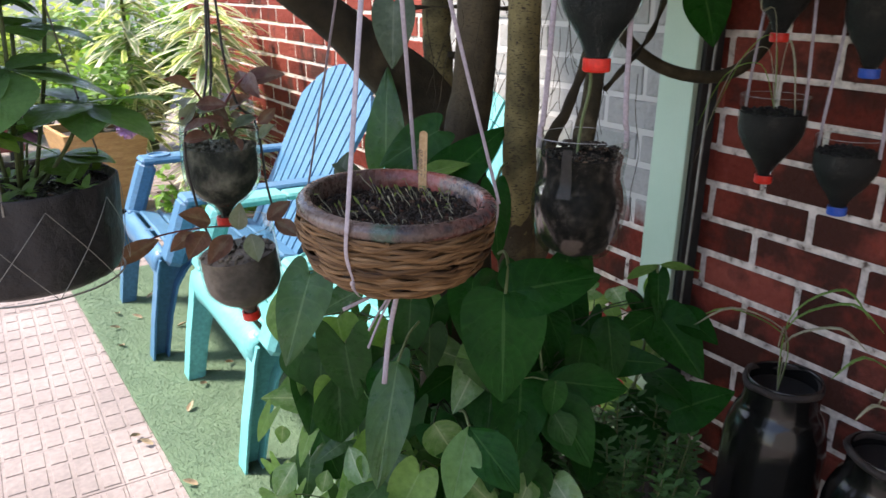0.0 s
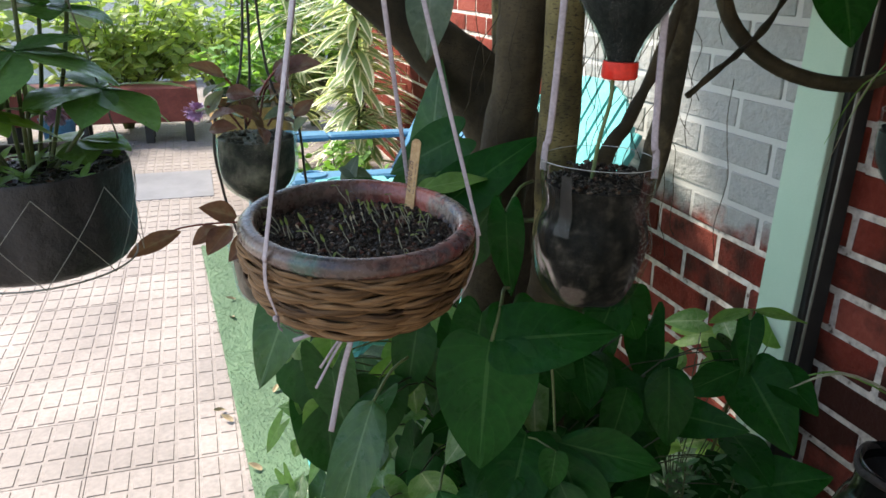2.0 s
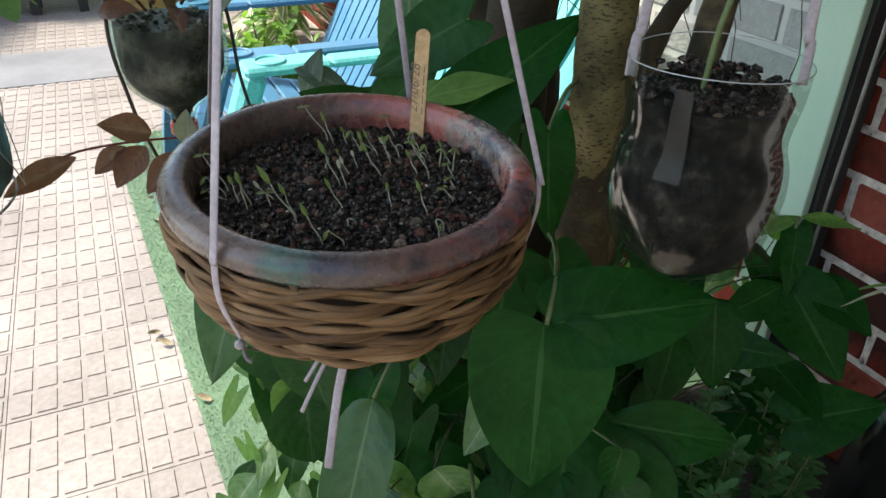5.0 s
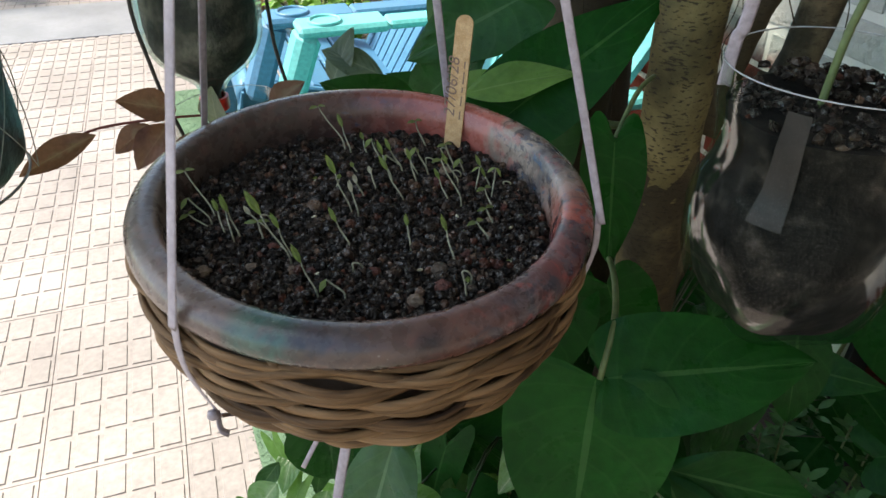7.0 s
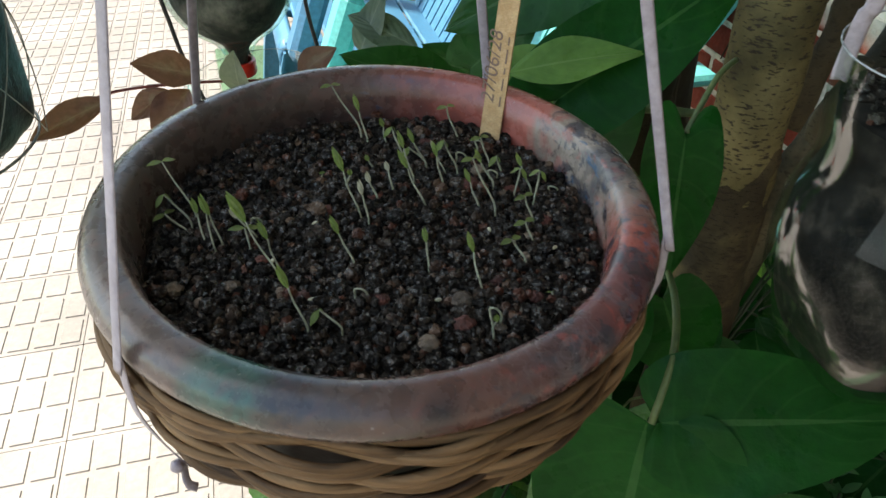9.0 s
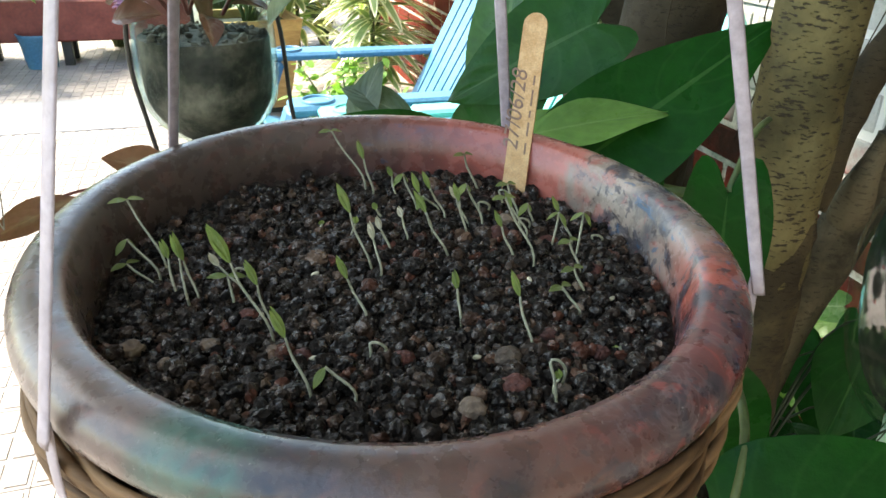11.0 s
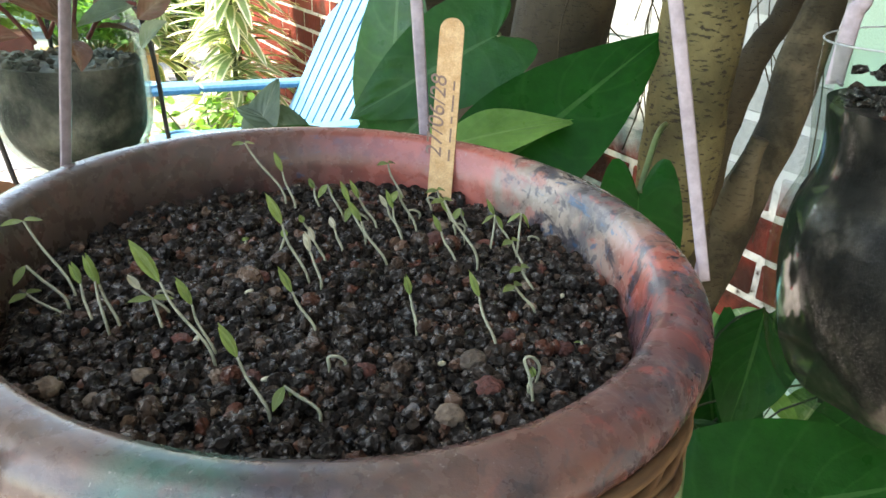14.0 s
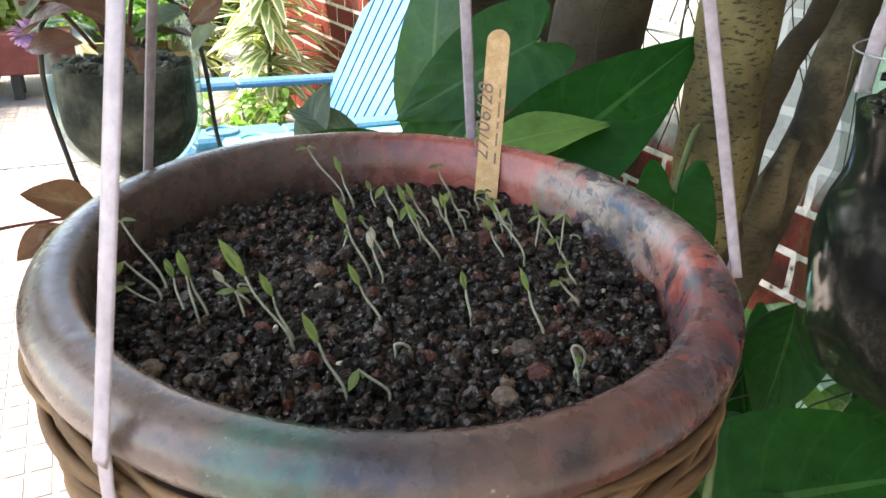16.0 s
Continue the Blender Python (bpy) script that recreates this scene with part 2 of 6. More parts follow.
    mx.inputs[0].default_value = glow
    ls.new(b.outputs[0], mx.inputs[1])
    ls.new(tr.outputs[0], mx.inputs[2])
    ls.new(mx.outputs[0], ns["Material Output"].inputs[0])
    return mat


def clear_plastic(name, tint, gloss=0.12, dirt=(0.25, 0.22, 0.18), dirty=0.25, shine=0.42):
    """Thin clear bottle plastic with smears."""
    mat, ns, ls, b = material(name, 0.5)
    co = ns.new("ShaderNodeTexCoord").outputs["Object"]
    smear = noise_node(ns, ls, co, 30.0, 5.0, (1, 1, 0.4))
    b.inputs["Base Color"].default_value = (*dirt, 1)
    tp = ns.new("ShaderNodeBsdfTransparent")
    tp.inputs[0].default_value = (*tint, 1)
    gl = ns.new("ShaderNodeBsdfGlossy")
    gl.inputs["Roughness"].default_value = gloss
    lw = ns.new("ShaderNodeLayerWeight")
    lw.inputs[0].default_value = 0.20
    m1, m2 = ns.new("ShaderNodeMixShader"), ns.new("ShaderNodeMixShader")
    ls.new(maths(ns, ls, "MULTIPLY", lw.outputs["Fresnel"], shine), m1.inputs[0])
    ls.new(tp.outputs[0], m1.inputs[1])
    ls.new(gl.outputs[0], m1.inputs[2])
    dr = ramp(ns, [(0.48, (0, 0, 0)), (0.75, (dirty,) * 3)])
    ls.new(smear, dr.inputs[0])
    ls.new(dr.outputs[0], m2.inputs[0])
    ls.new(m1.outputs[0], m2.inputs[1])
    ls.new(b.outputs[0], m2.inputs[2])
    ls.new(m2.outputs[0], ns["Material Output"].inputs[0])
    return mat


def brick_material():
    mat, ns, ls, b = material("brick", 0.85, 0, 0.12)
    geo = ns.new("ShaderNodeNewGeometry")
    pos = geo.outputs["Position"]
    big = noise_node(ns, ls, pos, 5.0, 4.0)
    small = noise_node(ns, ls, pos, 70.0, 6.0)
    rnd = ns.new("ShaderNodeObjectInfo").outputs["Random"]
    r = ramp(ns, [(0.2, (0.050, 0.012, 0.008)), (0.45, (0.145, 0.026, 0.017)), (0.85, (0.28, 0.076, 0.055))])
    ls.new(maths(ns, ls, "ADD", maths(ns, ls, "ADD", maths(ns, ls, "MULTIPLY", big, 0.45), maths(ns, ls, "MULTIPLY", small, 0.25)), maths(ns, ls, "MULTIPLY", rnd, 0.35)), r.inputs[0])
    soot = ramp(ns, [(0.55, (0, 0, 0)), (0.64, (0.85, 0.85, 0.85))])
    sep = ns.new("ShaderNodeSeparateXYZ")
    ls.new(pos, sep.inputs[0])
    drip = maths(ns, ls, "MULTIPLY", maths(ns, ls, "LESS_THAN", sep.outputs[1], 1.2), 0.10)
    ls.new(maths(ns, ls, "ADD", noise_node(ns, ls, pos, 3.1, 5.0), drip), soot.inputs[0])
    col = mixed(ns, ls, soot.outputs[0], r.outputs[0], (0.030, 0.016, 0.012))
    col = mixed(ns, ls, paint_mask(ns, ls, pos), col, mixed(ns, ls, small, (0.23, 0.24, 0.235), (0.36, 0.365, 0.355)))
    ls.new(col, b.inputs["Base Color"])
    bump(ns, ls, b, maths(ns, ls, "ADD", small, maths(ns, ls, "MULTIPLY", noise_node(ns, ls, pos, 22.0, 5.0), 2.0)), 0.9, 0.006)
    return mat


def paint_mask(ns, ls, pos):
    """Where the wall carries grey paint: a block beside the post with a ragged lower edge."""
    sep = ns.new("ShaderNodeSeparateXYZ")
    ls.new(pos, sep.inputs[0])
    rag = noise_node(ns, ls, pos, 14.0, 5.0)
    z = maths(ns, ls, "ADD", sep.outputs[2], maths(ns, ls, "MULTIPLY", maths(ns, ls, "SUBTRACT", rag, 0.5), 0.16))
    low = ramp(ns, [(0.47, (0, 0, 0)), (0.53, (1, 1, 1))])
    ls.new(maths(ns, ls, "SUBTRACT", z, 0.16), low.inputs[0])
    y = maths(ns, ls, "ADD", sep.outputs[1], maths(ns, ls, "MULTIPLY", maths(ns, ls, "SUBTRACT", rag, 0.5), 0.2))
    far = maths(ns, ls, "LESS_THAN", y, 2.45)
    near = maths(ns, ls, "GREATER_THAN", sep.outputs[1], 1.2)
    return maths(ns, ls, "MULTIPLY", maths(ns, ls, "MULTIPLY", far, near), low.outputs[0])


def mortar_material():
    mat, ns, ls, b = material("mortar", 0.85, 0, 0.2)
    pos = ns.new("ShaderNodeNewGeometry").outputs["Position"]
    r = ramp(ns, [(0.32, (0.08, 0.060, 0.050)), (0.41, (0.40, 0.36, 0.32)), (0.62, (0.64, 0.59, 0.53))])
    ls.new(noise_node(ns, ls, pos, 38.0, 8.0), r.inputs[0])
    col = mixed(ns, ls, paint_mask(ns, ls, pos), r.outputs[0], (0.43, 0.435, 0.425))
    ls.new(col, b.inputs["Base Color"])
    bump(ns, ls, b, noise_node(ns, ls, pos, 120.0, 4.0), 0.6, 0.002)
    return mat


def rim_material():
    """Swirled recycled plastic: colours change round the rim, with specks, pale wisps and blue streaks."""
    mat, ns, ls, b = material("swirled_plastic", 0.3, 0, 0.5)
    uv = ns.new("ShaderNodeUVMap")
    uv.uv_map = "uv"
    sep = ns.new("ShaderNodeSeparateXYZ")
    ls.new(uv.outputs[0], sep.inputs[0])
    round_ = sep.outputs[0]
    co = ns.new("ShaderNodeTexCoord").outputs["Object"]

    def swirl(seed, scale, detail=4.0, twist=1.0, squash=(1, 1, 1)):
        sh = ns.new("ShaderNodeMapping")
        sh.inputs["Location"].default_value = (seed, seed * 0.63, seed * 1.7)
        sh.inputs["Scale"].default_value = squash
        ls.new(co, sh.inputs[0])
        n = node(ns, "TexNoise", Scale=scale, Detail=detail, Distortion=twist, Roughness=0.6)
        ls.new(sh.outputs[0], n.inputs["Vector"])
        return n.outputs["Fac"]

    def along(stops):
        m = ramp(ns, [(p, (v,) * 3) for p, v in stops])
        ls.new(round_, m.inputs[0])
        return m.outputs[0]

    def over(col, mask, lo, hi, weight, tone):
        m = ramp(ns, [(lo, (0, 0, 0)), (hi, (1, 1, 1))])
        ls.new(mask, m.inputs[0])
        return mixed(ns, ls, maths(ns, ls, "MULTIPLY", m.outputs[0], weight), col, tone)

    def wisp(seed, scale):
        return maths(ns, ls, "SUBTRACT", 0.06, maths(ns, ls, "ABSOLUTE", maths(ns, ls, "SUBTRACT", swirl(seed, scale, 3.0, 2.2), 0.5)))

    wob = maths(ns, ls, "MULTIPLY", maths(ns, ls, "SUBTRACT", swirl(1.3, 34.0, 5.0, 1.2), 0.5), 0.11)
    zone = maths(ns, ls, "FRACT", maths(ns, ls, "ADD", maths(ns, ls, "ADD", round_, wob), 1.0))
    base = ramp(ns, [(0.0, (0.130, 0.098, 0.084)), (0.035, (0.098, 0.066, 0.056)), (0.072, (0.045, 0.040, 0.038)), (0.10, (0.080, 0.059, 0.050)), (0.13, (0.082, 0.050, 0.041)), (0.165, (0.092, 0.041, 0.031)), (0.205, (0.080, 0.039, 0.034)), (0.235, (0.056, 0.034, 0.034)),
                     (0.265, (0.125, 0.042, 0.037)), (0.295, (0.070, 0.043, 0.046)), (0.318, (0.28, 0.070, 0.050)), (0.345, (0.235, 0.115, 0.090)), (0.372, (0.22, 0.175, 0.142)), (0.40, (0.050, 0.051, 0.056)), (0.425, (0.25, 0.205, 0.165)), (0.455, (0.215, 0.170, 0.135)),
                     (0.475, (0.31, 0.095, 0.070)), (0.56, (0.25, 0.072, 0.054)), (0.62, (0.105, 0.052, 0.042)), (0.70, (0.062, 0.045, 0.036)), (0.86, (0.068, 0.052, 0.042)), (0.95, (0.108, 0.082, 0.068)), (1.0, (0.130, 0.098, 0.084))])
    ls.new(zone, base.inputs[0])
    col = base.outputs[0]
    busy = along([(0.0, 0.25), (0.14, 0.35), (0.21, 0.9), (0.33, 1.0), (0.46, 1.0), (0.49, 0.12), (0.60, 0.2), (0.9, 0.15), (1.0, 0.25)])
    col = over(col, swirl(4.1, 60.0, 4.0, 1.6), 0.55, 0.62, maths(ns, ls, "MULTIPLY", busy, 0.55), (0.26, 0.058, 0.045))
    col = over(col, swirl(7.7, 48.0, 6.0, 1.6), 0.53, 0.565, maths(ns, ls, "MULTIPLY", busy, 0.9), (0.036, 0.034, 0.040))
    col = over(col, swirl(17.9, 210.0, 4.0, 1.0), 0.61, 0.65, maths(ns, ls, "ADD", maths(ns, ls, "MULTIPLY", busy, 0.7), 0.12), (0.024, 0.022, 0.024))
    col = over(col, wisp(12.2, 38.0), 0.02, 0.06, along([(0.16, 0.0), (0.21, 0.15), (0.26, 0.15), (0.30, 0.05), (0.44, 0.12), (0.48, 0.0)]), (0.34, 0.29, 0.27))
    col = over(col, swirl(23.3, 75.0, 3.0, 1.2, (1, 1, 2.2)), 0.615, 0.65, along([(0.0, 0.0), (0.24, 0.0), (0.28, 0.85), (0.42, 0.85), (0.46, 0.1), (0.58, 0.1), (0.62, 0.5), (0.68, 0.0)]), (0.030, 0.072, 0.125))
    col = over(col, swirl(29.5, 45.0, 5.0, 1.0), 0.36, 0.56, along([(0.028, 0.0), (0.042, 0.6), (0.066, 0.6), (0.08, 0.0)]), (0.028, 0.120, 0.092))
    col = over(col, swirl(31.0, 55.0, 5.0, 1.0), 0.46, 0.58, along([(0.062, 0.0), (0.076, 0.85), (0.095, 0.7), (0.115, 0.0)]), (0.028, 0.028, 0.036))
    spot = ns.new("ShaderNodeVectorMath")
    spot.operation = "DISTANCE"
    spot.inputs[1].default_value = (-0.0015, -0.1145, 0.001)
    ls.new(co, spot.inputs[0])
    col = over(col, maths(ns, ls, "SUBTRACT", 0.02, maths(ns, ls, "ADD", spot.outputs["Value"], maths(ns, ls, "MULTIPLY", swirl(2.0, 160.0), 0.006))), 0.0105, 0.0135, 0.9, (0.018, 0.017, 0.020))
    grime = noise_node(ns, ls, co, 130.0, 6.0)
    g = ramp(ns, [(0.3, (0.82, 0.81, 0.80)), (0.7, (1.25, 1.22, 1.2))])
    ls.new(grime, g.inputs[0])
    col = mixed(ns, ls, 1.0, col, g.outputs[0], "MULTIPLY")
    ls.new(over(col, swirl(41.0, 520.0, 2.0, 0.4), 0.70, 0.74, 0.45, (0.38, 0.35, 0.32)), b.inputs["Base Color"])
    rr = ramp(ns, [(0.3, (0.18,) * 3), (0.7, (0.38,) * 3)])
    ls.new(grime, rr.inputs[0])
    ls.new(rr.outputs[0], b.inputs["Roughness"])
    bump(ns, ls, b, maths(ns, ls, "ADD", grime, swirl(3.0, 40.0, 3.0, 1.0)), 0.22, 0.0015)
    return mat


def cane_material():
    mat, ns, ls, b = material("cane", 0.6, 0, 0.2)
    co = ns.new("ShaderNodeTexCoord").outputs["Object"]
    fib = noise_node(ns, ls, co, 40.0, 5.0, (1, 1, 14))
    big = noise_node(ns, ls, co, 14.0, 3.0)
    r = ramp(ns, [(0.32, (0.022, 0.011, 0.006)), (0.48, (0.092, 0.050, 0.022)), (0.68, (0.215, 0.126, 0.060)), (0.84, (0.33, 0.215, 0.112))])
    ls.new(maths(ns, ls, "ADD", maths(ns, ls, "MULTIPLY", fib, 0.5), maths(ns, ls, "ADD", maths(ns, ls, "MULTIPLY", big, 0.3), maths(ns, ls, "MULTIPLY", ns.new("ShaderNodeObjectInfo").outputs["Random"], 0.26))), r.inputs[0])
    ls.new(r.outputs[0], b.inputs["Base Color"])
    bump(ns, ls, b, fib, 0.5, 0.001)
    return mat


def bark_material(name, stops, dashes):
    """Bark with short level dashes (lenticels)."""
    mat, ns, ls, b = material(name, 0.8, 0, 0.25)
    pos = ns.new("ShaderNodeNewGeometry").outputs["Position"]
    r = ramp(ns, stops)
    big = noise_node(ns, ls, pos, 11.0, 6.0)
    ls.new(big, r.inputs[0])
    d = noise_node(ns, ls, pos, 1.0, 2.0, (150, 150, 480))
    m = ramp(ns, [(0.58, (0, 0, 0)), (0.63, (dashes * 0.85,) * 3)])
    ls.new(d, m.inputs[0])
    ls.new(mixed(ns, ls, m.outputs[0], r.outputs[0], (0.022, 0.016, 0.011)), b.inputs["Base Color"])
    bump(ns, ls, b, maths(ns, ls, "SUBTRACT", noise_node(ns, ls, pos, 90.0, 5.0), m.outputs[0]), 0.6, 0.003)
    return mat


def soil_material():
    """Wet crumbs: black, a few brown, rusty or tan, each with shiny and dull spots."""
    mat, ns, ls, b = material("wet_soil", 0.4, 0, 0.50)
    b.inputs["Specular Tint"].default_value = (1.0, 0.93, 0.84, 1)
    pos = ns.new("ShaderNodeNewGeometry")
    r = ramp(ns, [(0.0, (0.0026, 0.0021, 0.0016)), (0.55, (0.0084, 0.0064, 0.0048)), (0.78, (0.020, 0.0145, 0.0102)), (0.89, (0.032, 0.020, 0.013)), (0.945, (0.056, 0.018, 0.010)), (1.0, (0.085, 0.058, 0.038))])
    ls.new(pos.outputs["Random Per Island"], r.inputs[0])
    n = noise_node(ns, ls, pos.outputs["Position"], 900.0, 5.0)
    ls.new(mixed(ns, ls, 1.0, r.outputs[0], mixed(ns, ls, n, (0.5, 0.5, 0.5), (1.6, 1.55, 1.5)), "MULTIPLY"), b.inputs["Base Color"])
    wet = noise_node(ns, ls, pos.outputs["Position"], 330.0, 3.0)
    rr = ramp(ns, [(0.47, (0.65,) * 3), (0.60, (0.20,) * 3)])
    ls.new(wet, rr.inputs[0])
    ls.new(rr.outputs[0], b.inputs["Roughness"])
    sp = ramp(ns, [(0.47, (0.12,) * 3), (0.60, (0.70,) * 3)])
    ls.new(wet, sp.inputs[0])
    ls.new(sp.outputs[0], b.inputs["Specular IOR Level"])
    bump(ns, ls, b, n, 0.45, 0.0012)
    return mat


def bottle_soil_material():
    """Black soil pressed against plastic, with one pale pinkish patch low on a side."""
    mat, ns, ls, b = material("bottle_soil", 0.8, 0, 0.1)
    co = ns.new("ShaderNodeTexCoord").outputs["Object"]
    r = ramp(ns, [(0.36, (0.003, 0.0028, 0.0025)), (0.52, (0.011, 0.0095, 0.008)), (0.62, (0.032, 0.026, 0.021)), (0.74, (0.075, 0.060, 0.050))])
    ls.new(noise_node(ns, ls, co, 60.0, 8.0), r.inputs[0])
    far = ns.new("ShaderNodeVectorMath")
    far.operation = "DISTANCE"
    far.inputs[1].default_value = (-0.036, -0.031, 0.016)
    ls.new(co, far.inputs[0])
    edge = maths(ns, ls, "ADD", far.outputs["Value"], maths(ns, ls, "MULTIPLY", maths(ns, ls, "SUBTRACT", noise_node(ns, ls, co, 70.0, 6.0), 0.5), 0.03))
    m = ramp(ns, [(0.013, (0.8,) * 3), (0.016, (0, 0, 0))])
    ls.new(edge, m.inputs[0])
    ls.new(mixed(ns, ls, m.outputs[0], r.outputs[0], (0.11, 0.080, 0.069)), b.inputs["Base Color"])
    bump(ns, ls, b, noise_node(ns, ls, co, 110.0, 5.0), 0.5, 0.003)
    return mat


BRICK, MORTAR, RIM, CANE, SOIL = brick_material(), mortar_material(), rim_material(), cane_material(), soil_material()
TILE = surface("floor_tile", [(0.3, (0.178, 0.154, 0.147)), (0.7, (0.264, 0.232, 0.221))], 3.0, 0.6, 60, 0.3, 0.002, vary=0.10, world_space=True)
GROUT = surface("grout", [(0.3, (0.18, 0.157, 0.147)), (0.7, (0.26, 0.23, 0.216))], 6.0, 0.9, 80, world_space=True)
TURF = surface("turf", [(0.3, (0.070, 0.125, 0.075)), (0.7, (0.105, 0.18, 0.105))], 5.0, 0.8, 300, 0.6, 0.003, world_space=True)
BLADE = surface("turf_blade", [(0.3, (0.085, 0.155, 0.092)), (0.7, (0.135, 0.225, 0.14))], 7.0, 0.5, 90, 0.1, world_space=True)
MINT = surface("mint_paint", [(0.3, (0.32, 0.465, 0.36)), (0.7, (0.375, 0.515, 0.41))], 4.0, 0.5, 500, 0.12, 0.001)
DARK_PAINT = surface("dark_paint", [(0.3, (0.012, 0.014, 0.014)), (0.7, (0.03, 0.034, 0.034))], 9.0, 0.6, 60)
PLASTER = surface("plaster", [(0.3, (0.35, 0.34, 0.32)), (0.7, (0.45, 0.44, 0.42))], 2.0, 0.9, 40, world_space=True)
BLUE = surface("blue_plastic", [(0.3, (0.036, 0.130, 0.240)), (0.7, (0.056, 0.172, 0.290))], 5.0, 0.42, 80, 0.15)
TEAL = surface("teal_plastic", [(0.3, (0.085, 0.37, 0.37)), (0.7, (0.125, 0.45, 0.445))], 5.0, 0.42, 80, 0.15)
STRAP = surface("strap", [(0.3, (0.27, 0.235, 0.255)), (0.7, (0.38, 0.335, 0.36))], 30.0, 0.45, 300, 0.3, 0.0006)
WIRE = surface("wire", [(0.3, (0.02, 0.02, 0.018)), (0.7, (0.05, 0.05, 0.045))], 30.0, 0.5)
PALE_WIRE = surface("pale_wire", [(0.3, (0.16, 0.16, 0.14)), (0.7, (0.28, 0.28, 0.25))], 30.0, 0.5)
BLACK_BAG = surface("black_bag", [(0.3, (0.010, 0.011, 0.012)), (0.7, (0.024, 0.025, 0.026))], 12.0, 0.5, 40, 0.7, 0.008)
BLACK_POT = surface("black_pot", [(0.3, (0.004, 0.004, 0.004)), (0.7, (0.010, 0.010, 0.009))], 12.0, 0.14, 25, 0.25, 0.004, spec=0.45)
RED_CAP = surface("red_cap", [(0.3, (0.55, 0.02, 0.012)), (0.7, (0.68, 0.035, 0.02))], 20.0, 0.35)
BLUE_CAP = surface("blue_cap", [(0.3, (0.012, 0.06, 0.32)), (0.7, (0.02, 0.09, 0.42))], 20.0, 0.35)
POT_BODY = surface("pot_body", [(0.3, (0.016, 0.011, 0.009)), (0.7, (0.045, 0.030, 0.024))], 20.0, 0.55, 120)
STICK = surface("stick_wood", [(0.3, (0.42, 0.24, 0.09)), (0.7, (0.60, 0.40, 0.20))], 30.0, 0.6, 200, 0.3, 0.0006, stretch=(6, 6, 0.6))
INK = surface("ink", [(0.3, (0.15, 0.09, 0.065)), (0.7, (0.23, 0.145, 0.10))], 60.0, 0.6)
TIMBER = surface("timber", [(0.3, (0.33, 0.18, 0.07)), (0.7, (0.50, 0.32, 0.14))], 7.0, 0.6, 40, 0.3, 0.002, stretch=(1, 1, 5))
MAROON = surface("maroon_paint", [(0.3, (0.12, 0.025, 0.02)), (0.7, (0.20, 0.05, 0.04))], 8.0, 0.55, 50)
CEMENT = surface("cement", [(0.3, (0.135, 0.137, 0.155)), (0.7, (0.195, 0.197, 0.22))], 4.0, 0.5, 60, world_space=True)
PALE_WALL = surface("pale_wall", [(0.3, (0.60, 0.61, 0.58)), (0.7, (0.72, 0.72, 0.69))], 1.5, 0.8, 30)
PACKED = surface("packed_soil", [(0.35, (0.005, 0.005, 0.005)), (0.60, (0.014, 0.012, 0.011)), (0.68, (0.05, 0.04, 0.036)), (0.78, (0.12, 0.095, 0.085))], 15.0, 0.6, 330, 1.0, 0.004)
DUSTY = surface("dusty_soil", [(0.33, (0.05, 0.043, 0.036)), (0.48, (0.12, 0.100, 0.085)), (0.60, (0.22, 0.18, 0.155)), (0.75, (0.31, 0.26, 0.225))], 13.0, 0.7, 120, 0.6, 0.004)
BOTTLE_SOIL = bottle_soil_material()
CRUST = surface("crusted_plastic", [(0.35, (0.010, 0.008, 0.007)), (0.65, (0.040, 0.031, 0.026))], 30.0, 0.7, 150, 0.8, 0.004)
MURKY = surface("murky_soil", [(0.36, (0.012, 0.013, 0.010)), (0.48, (0.055, 0.050, 0.040)), (0.58, (0.15, 0.125, 0.10)), (0.70, (0.27, 0.22, 0.18))], 22.0, 0.7, 160, 0.8, 0.004)
CLAY = surface("clay_crumb", [(0.3, (0.045, 0.014, 0.010)), (0.7, (0.125, 0.036, 0.020))], 260.0, 0.6, 900, 0.8, 0.002, vary=0.4)
PEBBLE = surface("pebble", [(0.3, (0.07, 0.045, 0.028)), (0.7, (0.22, 0.165, 0.11))], 130.0, 0.6, 500, 0.9, 0.002, vary=0.5)
BARK = bark_material("grey_bark", [(0.3, (0.011, 0.009, 0.0045)), (0.5, (0.034, 0.027, 0.014)), (0.75, (0.088, 0.068, 0.034))], 0.6)
GREY_BARK = bark_material("dull_spotted_bark", [(0.38, (0.011, 0.010, 0.006)), (0.5, (0.036, 0.031, 0.017)), (0.64, (0.13, 0.108, 0.062))], 0.5)
DARK_BARK = bark_material("dark_brown_bark", [(0.32, (0.012, 0.009, 0.006)), (0.50, (0.042, 0.032, 0.016)), (0.66, (0.13, 0.10, 0.046))], 0.7)
PALE_BARK = bark_material("spotted_bark", [(0.30, (0.030, 0.026, 0.011)), (0.48, (0.112, 0.094, 0.036)), (0.70, (0.26, 0.215, 0.095))], 1.0)
VINE = surface("vine_stem", [(0.3, (0.05, 0.08, 0.025)), (0.7, (0.11, 0.15, 0.05))], 20.0, 0.5)
DARK_STEM = surface("dark_stem", [(0.3, (0.014, 0.026, 0.009)), (0.7, (0.034, 0.052, 0.018))], 20.0, 0.5)
PALE_STEM = surface("seedling_stem", [(0.3, (0.20, 0.20, 0.12)), (0.7, (0.34, 0.34, 0.23))], 90.0, 0.35)
SEED_LEAF = leaf_material("seedling_leaf", (0.12, 0.18, 0.05), (0.29, 0.34, 0.14), (0.42, 0.46, 0.28), 0.5, glow=0.4)
HUSK = surface("seed_husk", [(0.3, (0.36, 0.33, 0.20)), (0.7, (0.54, 0.51, 0.38))], 90.0, 0.5)
